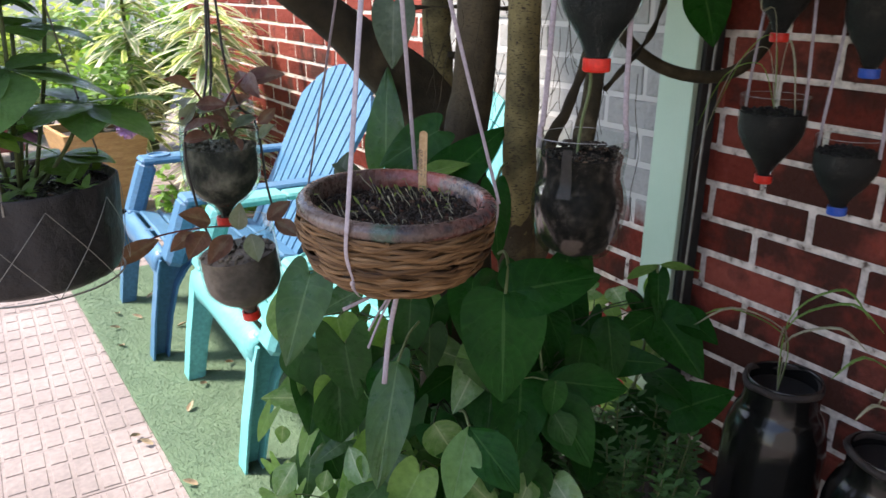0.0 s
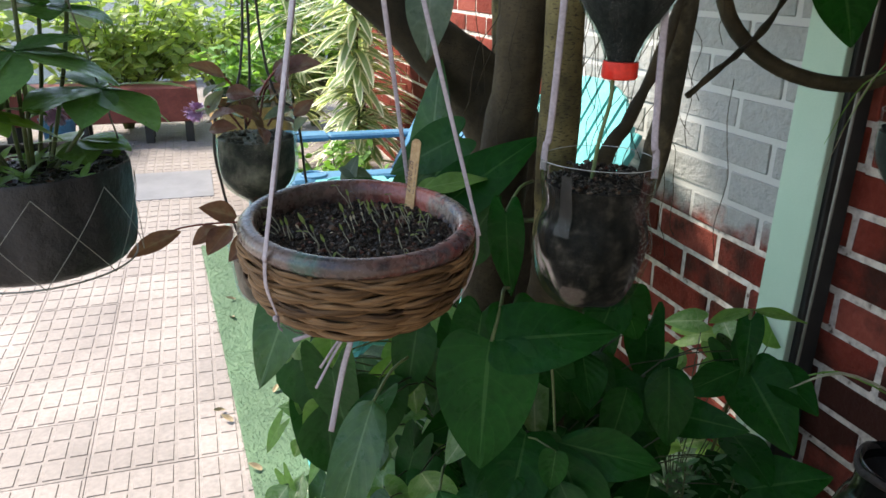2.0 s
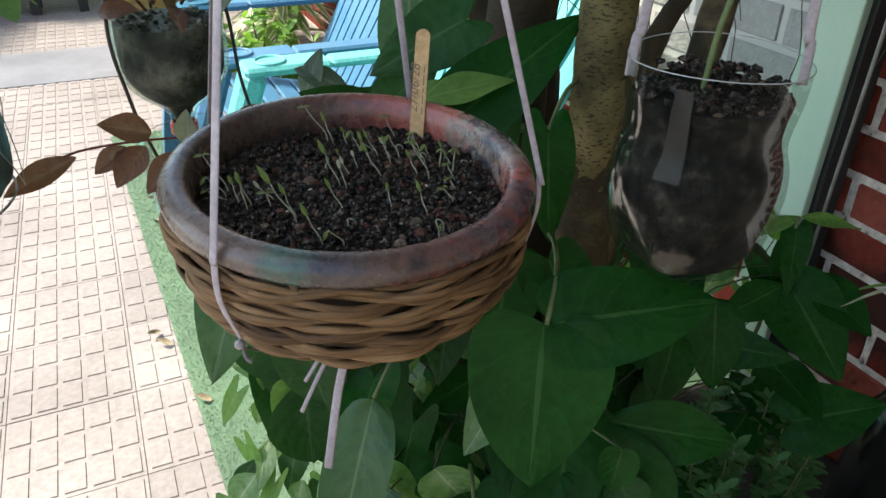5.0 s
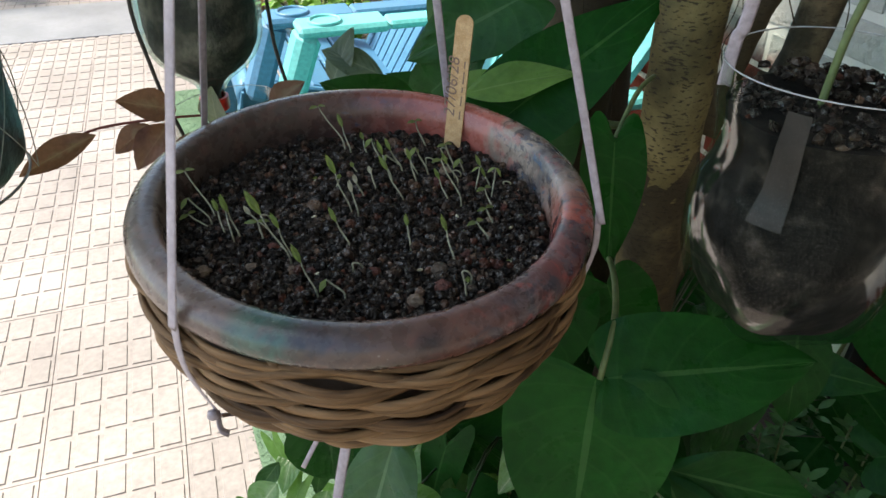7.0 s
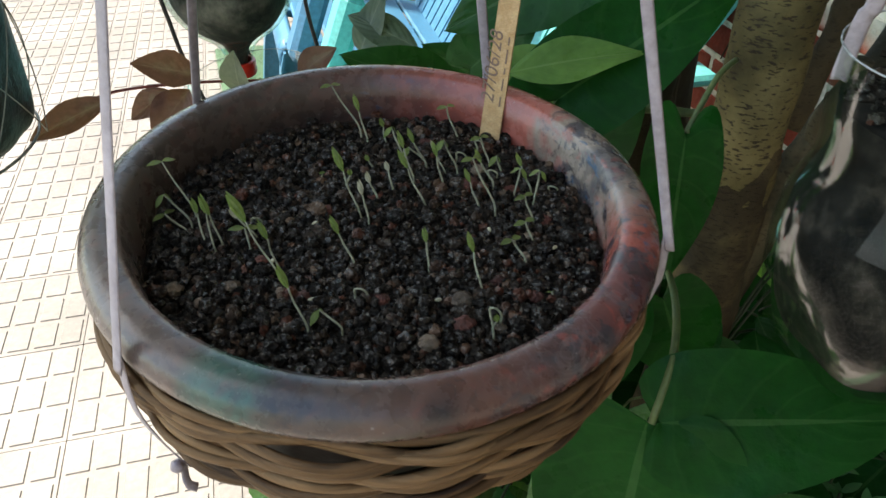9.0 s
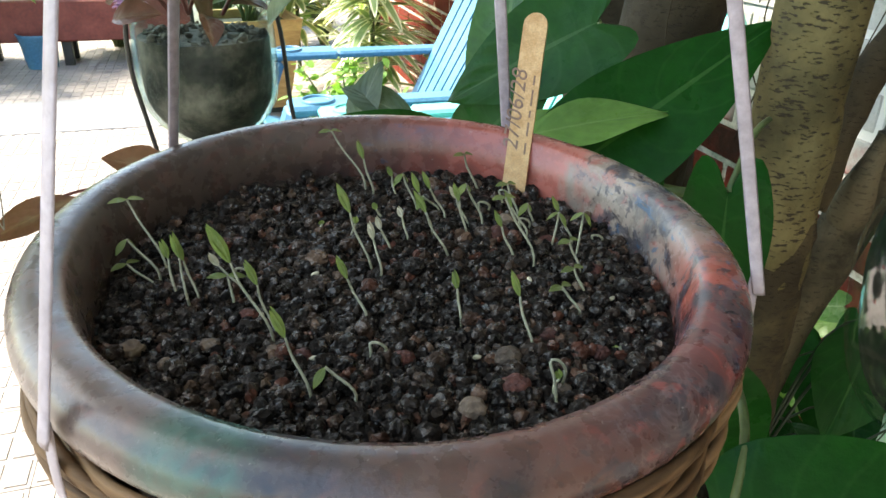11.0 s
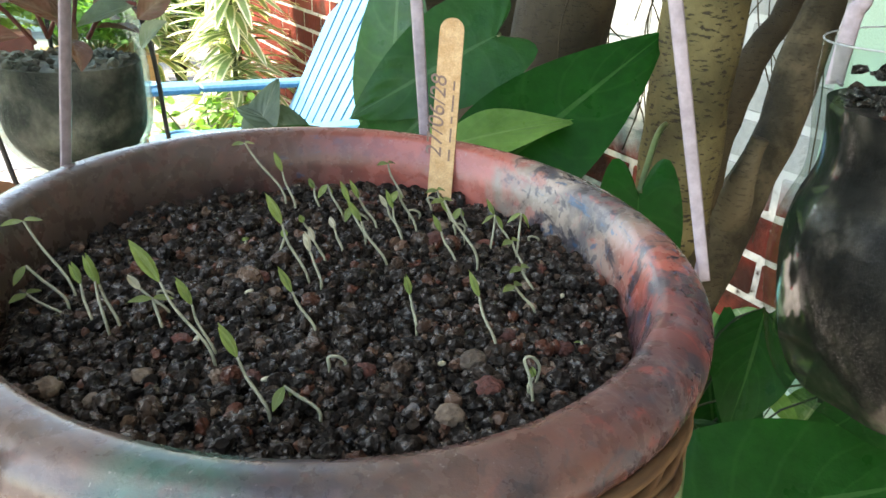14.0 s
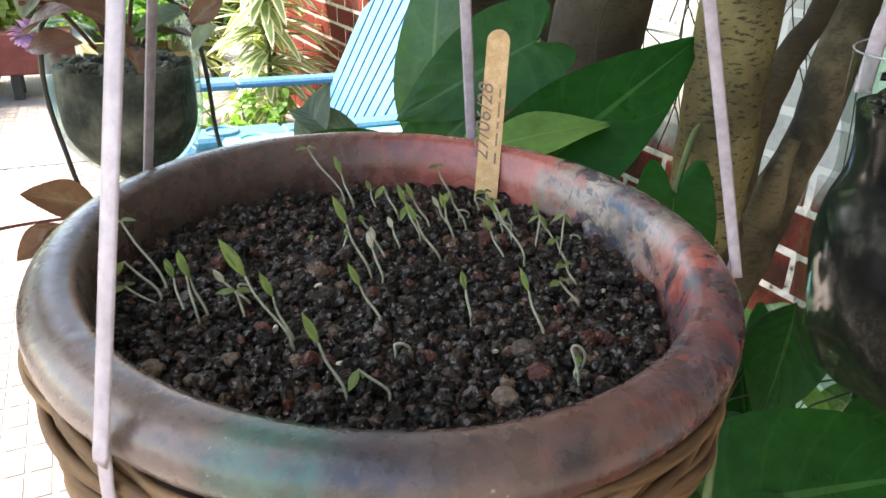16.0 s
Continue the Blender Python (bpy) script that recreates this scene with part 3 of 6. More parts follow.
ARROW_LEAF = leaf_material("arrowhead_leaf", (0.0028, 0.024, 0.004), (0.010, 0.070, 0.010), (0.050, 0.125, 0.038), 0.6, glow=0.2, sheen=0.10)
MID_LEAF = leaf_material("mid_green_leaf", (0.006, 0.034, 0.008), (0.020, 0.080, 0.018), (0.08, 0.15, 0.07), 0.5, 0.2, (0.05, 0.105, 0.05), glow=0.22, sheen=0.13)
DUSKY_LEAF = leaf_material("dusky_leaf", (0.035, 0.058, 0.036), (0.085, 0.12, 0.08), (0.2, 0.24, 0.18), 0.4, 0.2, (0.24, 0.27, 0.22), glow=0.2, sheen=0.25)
# pale and lit vine leaves: variegation, plus sunlit tone put into the colour
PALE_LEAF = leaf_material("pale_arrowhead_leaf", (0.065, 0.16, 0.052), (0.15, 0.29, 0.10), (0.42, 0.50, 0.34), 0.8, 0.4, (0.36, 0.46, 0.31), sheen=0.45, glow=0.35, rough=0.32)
LIT_LEAF = leaf_material("lit_vine_leaf", (0.017, 0.060, 0.018), (0.046, 0.122, 0.038), (0.13, 0.22, 0.11), 0.7, 0.25, (0.09, 0.165, 0.08), sheen=0.42, glow=0.32)
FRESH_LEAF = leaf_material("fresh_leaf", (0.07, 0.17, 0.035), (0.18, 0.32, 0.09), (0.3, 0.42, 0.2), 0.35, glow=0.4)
BALSAM_LEAF = leaf_material("balsam_leaf", (0.06, 0.155, 0.05), (0.145, 0.28, 0.105), (0.13, 0.22, 0.11), 0.9, glow=0.35)
BRONZE_LEAF = leaf_material("bronze_leaf", (0.085, 0.040, 0.036), (0.19, 0.100, 0.088), (0.26, 0.16, 0.14), 0.4, 0.25, (0.26, 0.24, 0.21))
GREY_LEAF = leaf_material("silver_leaf", (0.10, 0.12, 0.09), (0.26, 0.29, 0.23), (0.34, 0.36, 0.30), 0.6)
STRIPED_LEAF = leaf_material("striped_leaf", (0.14, 0.22, 0.10), (0.27, 0.36, 0.18), (0.4, 0.46, 0.28), 0.3, edge=(0.72, 0.70, 0.57))
BUSH_LEAF = leaf_material("bush_leaf", (0.15, 0.23, 0.07), (0.38, 0.47, 0.19), (0.3, 0.38, 0.18), 0.4, glow=0.45)
SMALL_LEAF = leaf_material("small_dark_leaf", (0.034, 0.115, 0.038), (0.09, 0.26, 0.085), (0.12, 0.26, 0.1), 0.4, sheen=0.45)
DRY_LEAF = surface("dry_leaf", [(0.3, (0.20, 0.15, 0.085)), (0.7, (0.44, 0.36, 0.24))], 30.0, 0.7)
STRAW = surface("straw", [(0.3, (0.10, 0.075, 0.045)), (0.7, (0.22, 0.17, 0.11))], 60.0, 0.7)
STRIP = surface("inner_strip", [(0.3, (0.010, 0.008, 0.0075)), (0.7, (0.034, 0.025, 0.023))], 60.0, 0.6, 160, 0.3, 0.001)
PETAL = surface("petal", [(0.3, (0.45, 0.22, 0.45)), (0.7, (0.68, 0.48, 0.68))], 40.0, 0.6)
EDGE = surface("cut_plastic_edge", [(0.3, (0.26, 0.28, 0.275)), (0.7, (0.42, 0.44, 0.435))], 30.0, 0.2)
CLEAR = clear_plastic("clear_bottle", (0.88, 0.91, 0.89), 0.05, (0.25, 0.23, 0.2), 0.12)
CLEAN_BOTTLE = clear_plastic("clean_bottle", (0.86, 0.91, 0.89), 0.08, (0.2, 0.19, 0.17), 0.05, 0.24)
CLEAR_GREEN = clear_plastic("dusty_bottle", (0.76, 0.86, 0.83), 0.04, (0.15, 0.155, 0.135), 0.16)

# ---- the setting ----
WALL_X = 1.52
ground = Buf()
ground.add([(-400, -400, -0.05), (400, -400, -0.05), (400, 400, -0.05), (-400, 400, -0.05)], [(0, 1, 2, 3)])
tagged(part("ground", ground, GROUT), "bare earth ground around the paved yard", "ground", kind="structure")
floor = part("floor", Buf().box((-5.0, -3.0, -0.045), (1.6, 9.5, -0.006), c=0.002), GROUT, None, "", False)
tagged(floor, "pinkish cement floor of small raised rectangles", "floor", kind="structure")
turf = part("turf_carpet", Buf().add([(0.41, -0.5, 0.002), (0.498, -0.5, 0.002), (0.498, 1.302, 0.002), (1.52, 1.302, 0.002), (1.52, 3.53, 0.002), (0.2085, 3.53, 0.002), (0.41, -0.5, 0.009), (0.498, -0.5, 0.009), (0.498, 1.302, 0.009), (1.52, 1.302, 0.009), (1.52, 3.53, 0.009), (0.2085, 3.53, 0.009)],
            [(6, 7, 8, 11), (8, 9, 10, 11), (5, 0, 6, 11), (4, 5, 11, 10)]), TURF, None, "", False)
tagged(turf, "green artificial grass carpet laid along the wall", "carpet", kind="structure")
bed = part("planting_bed", Buf().box((0.50, -0.6, -0.02), (1.52, 1.30, 0.035), c=0.01), PACKED, None, "", False)
tagged(bed, "dark planting bed of packed soil along the wall", "soil bed", kind="structure")
wall = part("wall_east", Buf().box((WALL_X + 0.004, -3.0, -0.04), (WALL_X + 0.25, 6.2, 2.5), c=0.002), MORTAR, None, "", False)
tagged(wall, "red brick wall with thick white mortar, partly painted grey", "wall", kind="structure")
tagged(part("wall_south", Buf().box((-5.0, -3.2, -0.04), (WALL_X, -3.0, 2.5), c=0.002), PLASTER, None, "", False), "plain plastered wall closing the yard", "wall", kind="structure")
# unseen slabs and a fascia, added to block sun and sky from the planted side
shade_slabs = Buf().box((-0.85, 0.95, 2.35), (0.8, 2.38, 2.45), c=0.002).box((0.15, -3.0, 2.35), (0.8, 0.948, 2.45), c=0.002).box((0.8, -3.0, 1.72), (WALL_X, 2.1, 2.45), c=0.002).box((0.805, -3.0, 1.36), (0.825, 2.1, 1.722), c=0.002)
tagged(part("ceiling", shade_slabs, PLASTER, None, "", False), "unseen slabs added to shade the planted side of the yard", "ceiling", kind="structure")
tagged(part("wall_north", Buf().box((-7.0, 9.5, -0.04), (3.0, 9.7, 1.5), c=0.002), PALE_WALL, None, "", False), "pale grey-blue garden wall at the far end", "wall", kind="structure")

post = thing("post", "pale mint-green wooden post with dark side against bricks", "post", pose(1.47, 1.225, 0))
part("board", Buf().box((-0.03, -0.052, -0.04), (-0.012, 0.055, 1.722), c=0.002), MINT, post, "flaking mint-green painted board", False)
part("post_core", Buf().box((-0.012, -0.062, -0.04), (0.05, 0.05, 1.722), c=0.002), DARK_PAINT, post, "dark painted post side", False)
cord = thing("cord", "thin whitish cord hanging beside the post", "cord")
part("strand", Buf().tube([(1.43, 1.125, 0.42), (1.432, 1.122, 0.8), (1.43, 1.115, 1.3), (1.43, 1.115, 1.725)], 0.0035, 6), PALE_WIRE, cord)


# ---- chairs ----
def chair(name, label, mat, x0, yc):
    """A moulded garden chair that faces -x; x0: its front feet."""
    c = thing(name, label, "chair", pose(x0, yc, 0), "garden chairs")
    for sgn in (-1, 1):
        y = sgn * 0.30
        leg = Buf()
        web = (0.020, 0.028) if sgn < 0 else (-0.028, -0.020)
        for w0, w1, x_a, x_b in ((-0.030, 0.030, 0.0, 0.007), (-0.026, 0.026, 0.050, 0.056), (web[0], web[1], 0.007, 0.050)):
            rings = []
            for z, lean, deep in ((0.0, 0.0, 1.0), (0.16, 0.022, 1.15), (0.27, 0.042, 1.35), (0.33, 0.050, 1.9), (0.375, 0.062, 2.6)):
                a, b = (x_a if x_a < 0.01 else x_a * deep) + lean, (x_b if x_b < 0.01 else x_b * deep) + lean
                rings += [(a, w0, z), (b, w0, z), (b, w1, z), (a, w1, z)]
            sides = [(4 * q + k, 4 * q + (k + 1) % 4, 4 * q + 4 + (k + 1) % 4, 4 * q + 4 + k) for q in range(4) for k in range(4)]
            leg.add(rings, sides + [(3, 2, 1, 0), (16, 17, 18, 19)], pose(0, y, 0))
        leg.box((-0.003, y - 0.031, 0.0), (0.060, y + 0.031, 0.007), c=0.002)
        part("front_leg", leg, mat, c, "", False)
        part("rear_leg", Buf().box((-0.03, -0.02, 0), (0.03, 0.02, 0.30), pose(0.60, sgn * 0.24, 0, 0, 8, 0), 0.006), mat, c, "", False)
        part("arm_post", Buf().box((-0.034, -0.050, 0), (0.034, 0.050, 0.232), pose(0.100, sgn * 0.338, 0.362, 0, 20, 0), 0.016), mat, c, "", False)
        arm = part("armrest", Buf().box((0.15, sgn * 0.35 - 0.058, 0.572), (0.40, sgn * 0.35 + 0.058, 0.60), None, 0.01).box((0.398, sgn * 0.34 - 0.04, 0.574), (0.80, sgn * 0.34 + 0.04, 0.598), None, 0.008), mat, c, "", False)
        hole = pose(0.23, sgn * 0.35, 0)
        part("cup_hole", Buf().lathe([(0.047, 0.6005), (0.046, 0.606), (0.043, 0.608), (0.040, 0.606), (0.038, 0.6012)], 28, hole).disc(0.039, 0.6012, 28, hole), mat, arm, "round recessed cup holder")
        part("seat_rail", Buf().box((-0.27, -0.018, -0.035), (0.27, 0.018, 0.006), pose(0.335, sgn * 0.285, 0.335, 0, 13, 0), 0.006), mat, c, "", False)
    curve = spline([(0.060, 0.285), (0.050, 0.325), (0.050, 0.358), (0.064, 0.384), (0.092, 0.396)], 11)
    inner = [(x + 0.011 - 0.004 * k / 10, z - 0.010 * k / 10) for k, (x, z) in enumerate(curve)]
    front = Buf()
    for k in range(9):
        y = -0.31 + 0.62 * k / 8
        arch = 0.030 * (1 - (y / 0.31) ** 2)
        front.add([(x, y, max(z, 0.285 + arch)) for x, z in curve] + [(x, y, max(z, 0.285 + arch)) for x, z in reversed(inner)], [])
    front.f = [(k * 22 + j, k * 22 + (j + 1) % 22, k * 22 + 22 + (j + 1) % 22, k * 22 + 22 + j) for k in range(8) for j in range(22)] + [tuple(range(22))[::-1], tuple(range(176, 198))]
    part("seat_front", front, mat, c, "rolled front edge and apron of the seat")
    for i in range(6):
        x = 0.150 + i * 0.080
        part("seat_slat", Buf().box((-0.036, -0.285, -0.008), (0.036, 0.285, 0.008), pose(x, 0, 0.395 - math.tan(radians(13)) * (x - 0.085), 0, 13, 0), 0.005), mat, c, "", False)
    part("seat_rib", Buf().box((-0.26, -0.016, -0.02), (0.26, 0.016, 0.004), pose(0.335, 0, 0.335, 0, 13, 0), 0.003), mat, c, "", False)
    back = pose(0.575, 0, 0.265, 0, 29, 0)

    def top(f):
        return 0.80 - 0.13 * abs(f) ** 2.6

    for i in range(9):
        f = (i - 4) / 4.0
        w0, w1, x0s, x1s = 0.024, 0.0315, f * 0.235, f * 0.31
        ta, tb = top(f - 0.1), top(f + 0.1)
        b = Buf().add([(-0.009, x0s - w0, 0), (-0.009, x0s + w0, 0), (-0.009, x1s + w1, tb), (-0.009, x1s - w1, ta), (0.009, x0s - w0, 0), (0.009, x0s + w0, 0), (0.009, x1s + w1, tb), (0.009, x1s - w1, ta)],
                      [(0, 3, 2, 1), (4, 5, 6, 7), (0, 1, 5, 4), (1, 2, 6, 5), (2, 3, 7, 6), (3, 0, 4, 7)], back)
        part("back_slat", b, mat, c, "", False)
    for z, hw in ((0.04, 0.255), (0.34, 0.29), (0.66, 0.32)):
        part("back_rib", Buf().box((0.002, -hw, -0.028), (0.02, hw, 0.028), back @ pose(0, 0, z), 0.004), mat, c, "", False)
    return c


chair("garden_chair", "blue moulded plastic garden chair with slatted back, empty on the turf", BLUE, 0.38, 2.835)
chair("garden_chair", "turquoise moulded plastic garden chair with slatted seat, empty on the turf", TEAL, 0.45, 2.03)

# ---- the hanging seed pot ----
CX, CY, CZ = 0.398, 0.7274, 1.0238
POT = pose(CX, CY, CZ, 3.5, 0.4, 0)
pot = thing("seed_pot", "round swirled red-brown plastic pot with thick rim, full of soil", "pot", POT)
prof = []
for k in range(15):
    a = -0.55 * math.pi + k / 14 * 1.25 * math.pi
    prof.append((0.1062 + 0.0105 * math.cos(a), -0.004 + 0.0095 * math.sin(a)))
rim = Buf().lathe([(0.1035, -0.022)] + prof + [(0.0972, -0.010), (0.0965, -0.018), (0.0955, -0.030)], 96, pose(0, 0, 0, 0, 0, 215), None, True)
part("pot_shell", rim, RIM, pot)
part("pot_body", Buf().lathe([(0.078, -0.085), (0.094, -0.06), (0.1032, -0.022)], 72).disc(0.078, -0.085, 72), POT_BODY, pot, "dark brown plastic body inside the basket")

basket = thing("wicker_basket", "brown woven cane basket holding the seed pot", "basket", POT)


def basket_r(z):
    pts = [(-0.092, 0.070), (-0.086, 0.084), (-0.074, 0.098), (-0.055, 0.108), (-0.035, 0.1125), (-0.012, 0.114)]
    for (z0, r0), (z1, r1) in zip(pts, pts[1:]):
        if z <= z1:
            return r0 + (r1 - r0) * max(0, z - z0) / (z1 - z0)
    return pts[-1][1]


for row in range(9):
    z = -0.0185 - row * 0.0086
    drift = RND.uniform(-0.35, 0.35)
    for k in range(3):
        pts = []
        jr, jz, thick = RND.uniform(0, 6), RND.uniform(0, 6), RND.uniform(0.0021, 0.0033)
        for i in range(170):
            a = 2 * math.pi * i / 170
            wave = math.cos(8 * a + row * math.pi + drift)
            zz = z + (k - 1) * 0.0032 * (1.0 + 0.30 * wave) + 0.0018 * math.sin(4 * a + jz) + 0.0012 * math.sin(3 * a + jr) + 0.0010 * math.sin(16 * a + jz)
            r = basket_r(zz) + 0.0034 * wave + 0.0010 * math.sin(5 * a + jr) - 0.0012 * abs(k - 1)
            pts.append((r * math.cos(a), r * math.sin(a), zz))
        part("woven_strand", Buf().ring(pts, thick, 7, 0.62), CANE, basket)
for i in range(16):
    a = 2 * math.pi * i / 16 + 0.19
    pts = [((basket_r(z) - 0.0035) * math.cos(a), (basket_r(z) - 0.0035) * math.sin(a), z) for z in (-0.012, -0.03, -0.05, -0.07, -0.083, -0.091)]
    part("stake", Buf().tube(pts, 0.0028, 7), CANE, basket)
# a loose band under the rim
for k in range(2):
    pts = []
    for i in range(140):
        a = 2 * math.pi * i / 140
        z = -0.0145 - 0.004 * k + 0.0035 * math.sin(4 * a + 1 + 2 * k) + 0.0015 * math.sin(9 * a)
        r = 0.1135 + 0.003 * math.cos(5 * a + k)
        pts.append((r * math.cos(a), r * math.sin(a), z))
    part("rim_strand", Buf().ring(pts, 0.0026, 7, 0.7), CANE, basket)
base = Buf()
for k in range(6):
    rr = 0.012 + k * 0.0115
    base.ring([(rr * math.cos(2 * math.pi * i / 60), rr * math.sin(2 * math.pi * i / 60), -0.091 + 0.0015 * math.cos(8 * 2 * math.pi * i / 60 + k * math.pi)) for i in range(60)], 0.006, 7, 0.9)
part("basket_base", base, CANE, basket)

# soil and what lies on it
SOIL_R, SOIL_Z = 0.0945, -0.0172


def soil_z(x, y):
    return SOIL_Z + 0.0022 * noise.noise(Vector((x * 45, y * 45, 0.3))) + 0.0014 * noise.noise(Vector((x * 110, y * 110, 4)))


soil = Buf()
sv, sf = [], []
NR, NA = 26, 90
for i in range(NR + 1):
    for k in range(NA):
        r, a = SOIL_R * 1.03 * i / NR, 2 * math.pi * k / NA
        sv.append((r * math.cos(a), r * math.sin(a), soil_z(r * math.cos(a), r * math.sin(a)) - 0.0022))
sf = [(i * NA + k, (i + 1) * NA + k, (i + 1) * NA + (k + 1) % NA, i * NA + (k + 1) % NA) for i in range(NR) for k in range(NA)]
soil.add(sv, sf)
srnd = random.Random(3)


def crumbs_on(pitch, lo, hi, sink, level, squash=0.85, rough=0.26):
    """Crumbs of one size, scattered evenly over the soil."""
    k = int(SOIL_R / pitch) + 1
    for i in range(-k, k + 1):
        for j in range(-k, k + 1):
            x = (i + 0.5 * (j % 2) + srnd.uniform(-0.45, 0.45)) * pitch
            y = (j * 0.87 + srnd.uniform(-0.45, 0.45)) * pitch
            if math.hypot(x, y) > SOIL_R:
                continue
            q = srnd.uniform(lo, hi)
            soil.blob((x, y, soil_z(x, y) + q * srnd.uniform(sink, sink + 0.7)), q, (srnd.uniform(0.75, 1.2), srnd.uniform(0.75, 1.2), squash), rough, level, srnd)


crumbs_on(0.0017, 0.0005, 0.0010, -0.5, 1)
crumbs_on(0.0028, 0.0009, 0.0017, -0.2, 2, 0.9, 0.3)
crumbs_on(0.0046, 0.0015, 0.0026, 0.05, 2, 0.95, 0.26)
crumbs_on(0.0125, 0.0022, 0.0038, 0.15, 3, 0.85, 0.13)
soil_ob = part("soil", soil, SOIL, None, "", False)
soil_ob.matrix_world = POT
tagged(soil_ob, "damp black crumbly potting soil in the pot", "soil", kind="stuff")

for i, (x, y, s) in enumerate(((23, -52, 5.2), (-62, -24, 4.0), (-74, -32, 3.2), (-84, -22, 4.6), (54, 30, 4.6), (60, 12, 3.4), (28, -26, 2.4), (-44, -31, 2.6), (56, -32, 3.0), (46, 49, 2.4), (33, -70, 2.8), (44, -62, 2.2), (5, -72, 4.8), (62, -20, 2.6), (-20, -30, 2.4), (74, -10, 3.2))):
    s *= 0.8
    p = part("pebble", Buf().blob((0, 0, 0), s / 1000, (1, 0.9, 0.7), 0.15, 3, srnd), PEBBLE)
    p.matrix_world = POT @ pose(x / 1000, y / 1000, soil_z(x / 1000, y / 1000) + s / 1000 * 0.45)
    tagged(p, "small rough tan pebble lying on the soil", "pebble", "pebbles on the soil")

for i, (x, y, s) in enumerate(((47, 20, 4.6), (66, 14, 4.0), (20, -66, 4.4), (-8, -46, 3.6), (-50, -12, 3.2), (3, 22, 3.6), (72, -12, 3.4), (-36, -36, 3.4), (40, -44, 3.0), (-20, 14, 3.2), (80, -24, 3.6), (12, 46, 3.0), (36, 60, 3.4), (52, -56, 3.2))):
    p = part("clay_crumb", Buf().blob((0, 0, 0), s / 1000, (1, 0.9, 0.65), 0.15, 3, srnd), CLAY)
    p.matrix_world = POT @ pose(x / 1000, y / 1000, soil_z(x / 1000, y / 1000) + s / 1000 * 0.3)
    tagged(p, "rough red-brown clay crumb in the soil", "crumb", "clay crumbs in the soil")


for x, y in ((-46, -14), (-33, -40), (46, -14), (14, -50), (70, -30), (-26, 6)):
    p = part("seed", Buf().blob((0, 0, 0), 0.0011, (0.8, 1.5, 0.6), 0.08, 2, srnd), HUSK)
    p.matrix_world = POT @ pose(x / 1000, y / 1000, soil_z(x / 1000, y / 1000) + 0.0022, srnd.uniform(-20, 20), 0, srnd.uniform(0, 180))
    tagged(p, "small pale seed husk lying on the soil", "seed", "seeds on the soil")


def seedling(kind, x, y, dx, dy, dz):
    """A seedling from its foot (x, y) to its tip, in millimetres. L: shut leaf, W: shut leaf in a pale husk, P: open pair, A: nodding, H: a bare hook."""
    s = thing("seedling", {"W": "thin seedling whose folded leaf is still pale", "L": "thin pale green seedling with one folded leaf", "P": "pale green seedling with two small open leaves", "A": "bent seedling with drooping small leaves", "H": "tiny pale seedling still bent in a hook"}[kind],
              "seedling", POT @ pose(x / 1000, y / 1000, soil_z(x / 1000, y / 1000)), "seedlings in the pot")
    tip = Vector((dx, dy, dz)) / 1000
    side = Vector((-dy, dx, 0)) / 1000
    side = side.normalized() if side.length > 1e-5 else Vector((1, 0, 0))
    if kind == "H":
        h = max(dz, 4) / 1000
        w = min(0.0022, 0.5 * h)
        pts = [(0, 0, -0.002), (tip.x * 0.5, tip.y * 0.5, h * 0.6), (tip.x, tip.y, h), (tip.x + w, tip.y - w * 0.3, h * 1.05), (tip.x + 2 * w, tip.y - w * 0.6, h * 0.75), (tip.x + 1.9 * w, tip.y - w * 0.5, h * 0.3)]
        part("stem", Buf().tube(spline(pts, 14), 0.00046, 6), PALE_STEM, s)
        return s
    f = 0.66 if kind in "LW" else 0.93
    neck = tip * f
    bow = Vector((0.0018 * RND.uniform(-1, 1), 0.0018 * RND.uniform(-1, 1), 0))
    line = [Vector((0, 0, -0.002)), neck * 0.33 + Vector((-dx, -dy, 0)) / 1000 * 0.17 + bow, neck * 0.7 + bow * 0.6, neck]
    part("stem", Buf().tube(spline([tuple(q) for q in line], 12), [0.00046] * 8 + [0.00044, 0.00042, 0.0004, 0.00036], 6), PALE_STEM, s)
    n = Vector((0.4, -0.7, 0.5))
    if kind in "LW":
        blade = SEED_LEAF if kind == "L" else HUSK
        ln = (tip - neck).length
        part("leaf", Buf().leaf(neck, tip, max(0.0010, ln * 0.125), "lance", n, 0.1, 0.5, rows=9), blade, s)
        part("leaf", Buf().leaf(neck + side * 0.0003, tip * 0.97 + side * 0.0008, max(0.0009, ln * 0.11), "lance", n + side, -0.1, 0.5, rows=9), blade, s)
    else:
        ln = 0.0065 if dz > 5 else 0.0022
        drop = 0.15 if kind == "P" else -0.75
        for q in (1, -1):
            d = (side * q + Vector((0, 0, drop + 0.2 * q))).normalized() * ln
            part("leaf", Buf().leaf(neck, neck + d, ln * 0.22, "lance", (0, -0.3, 1), 0.3, 0.3, rows=9), SEED_LEAF, s)
    return s


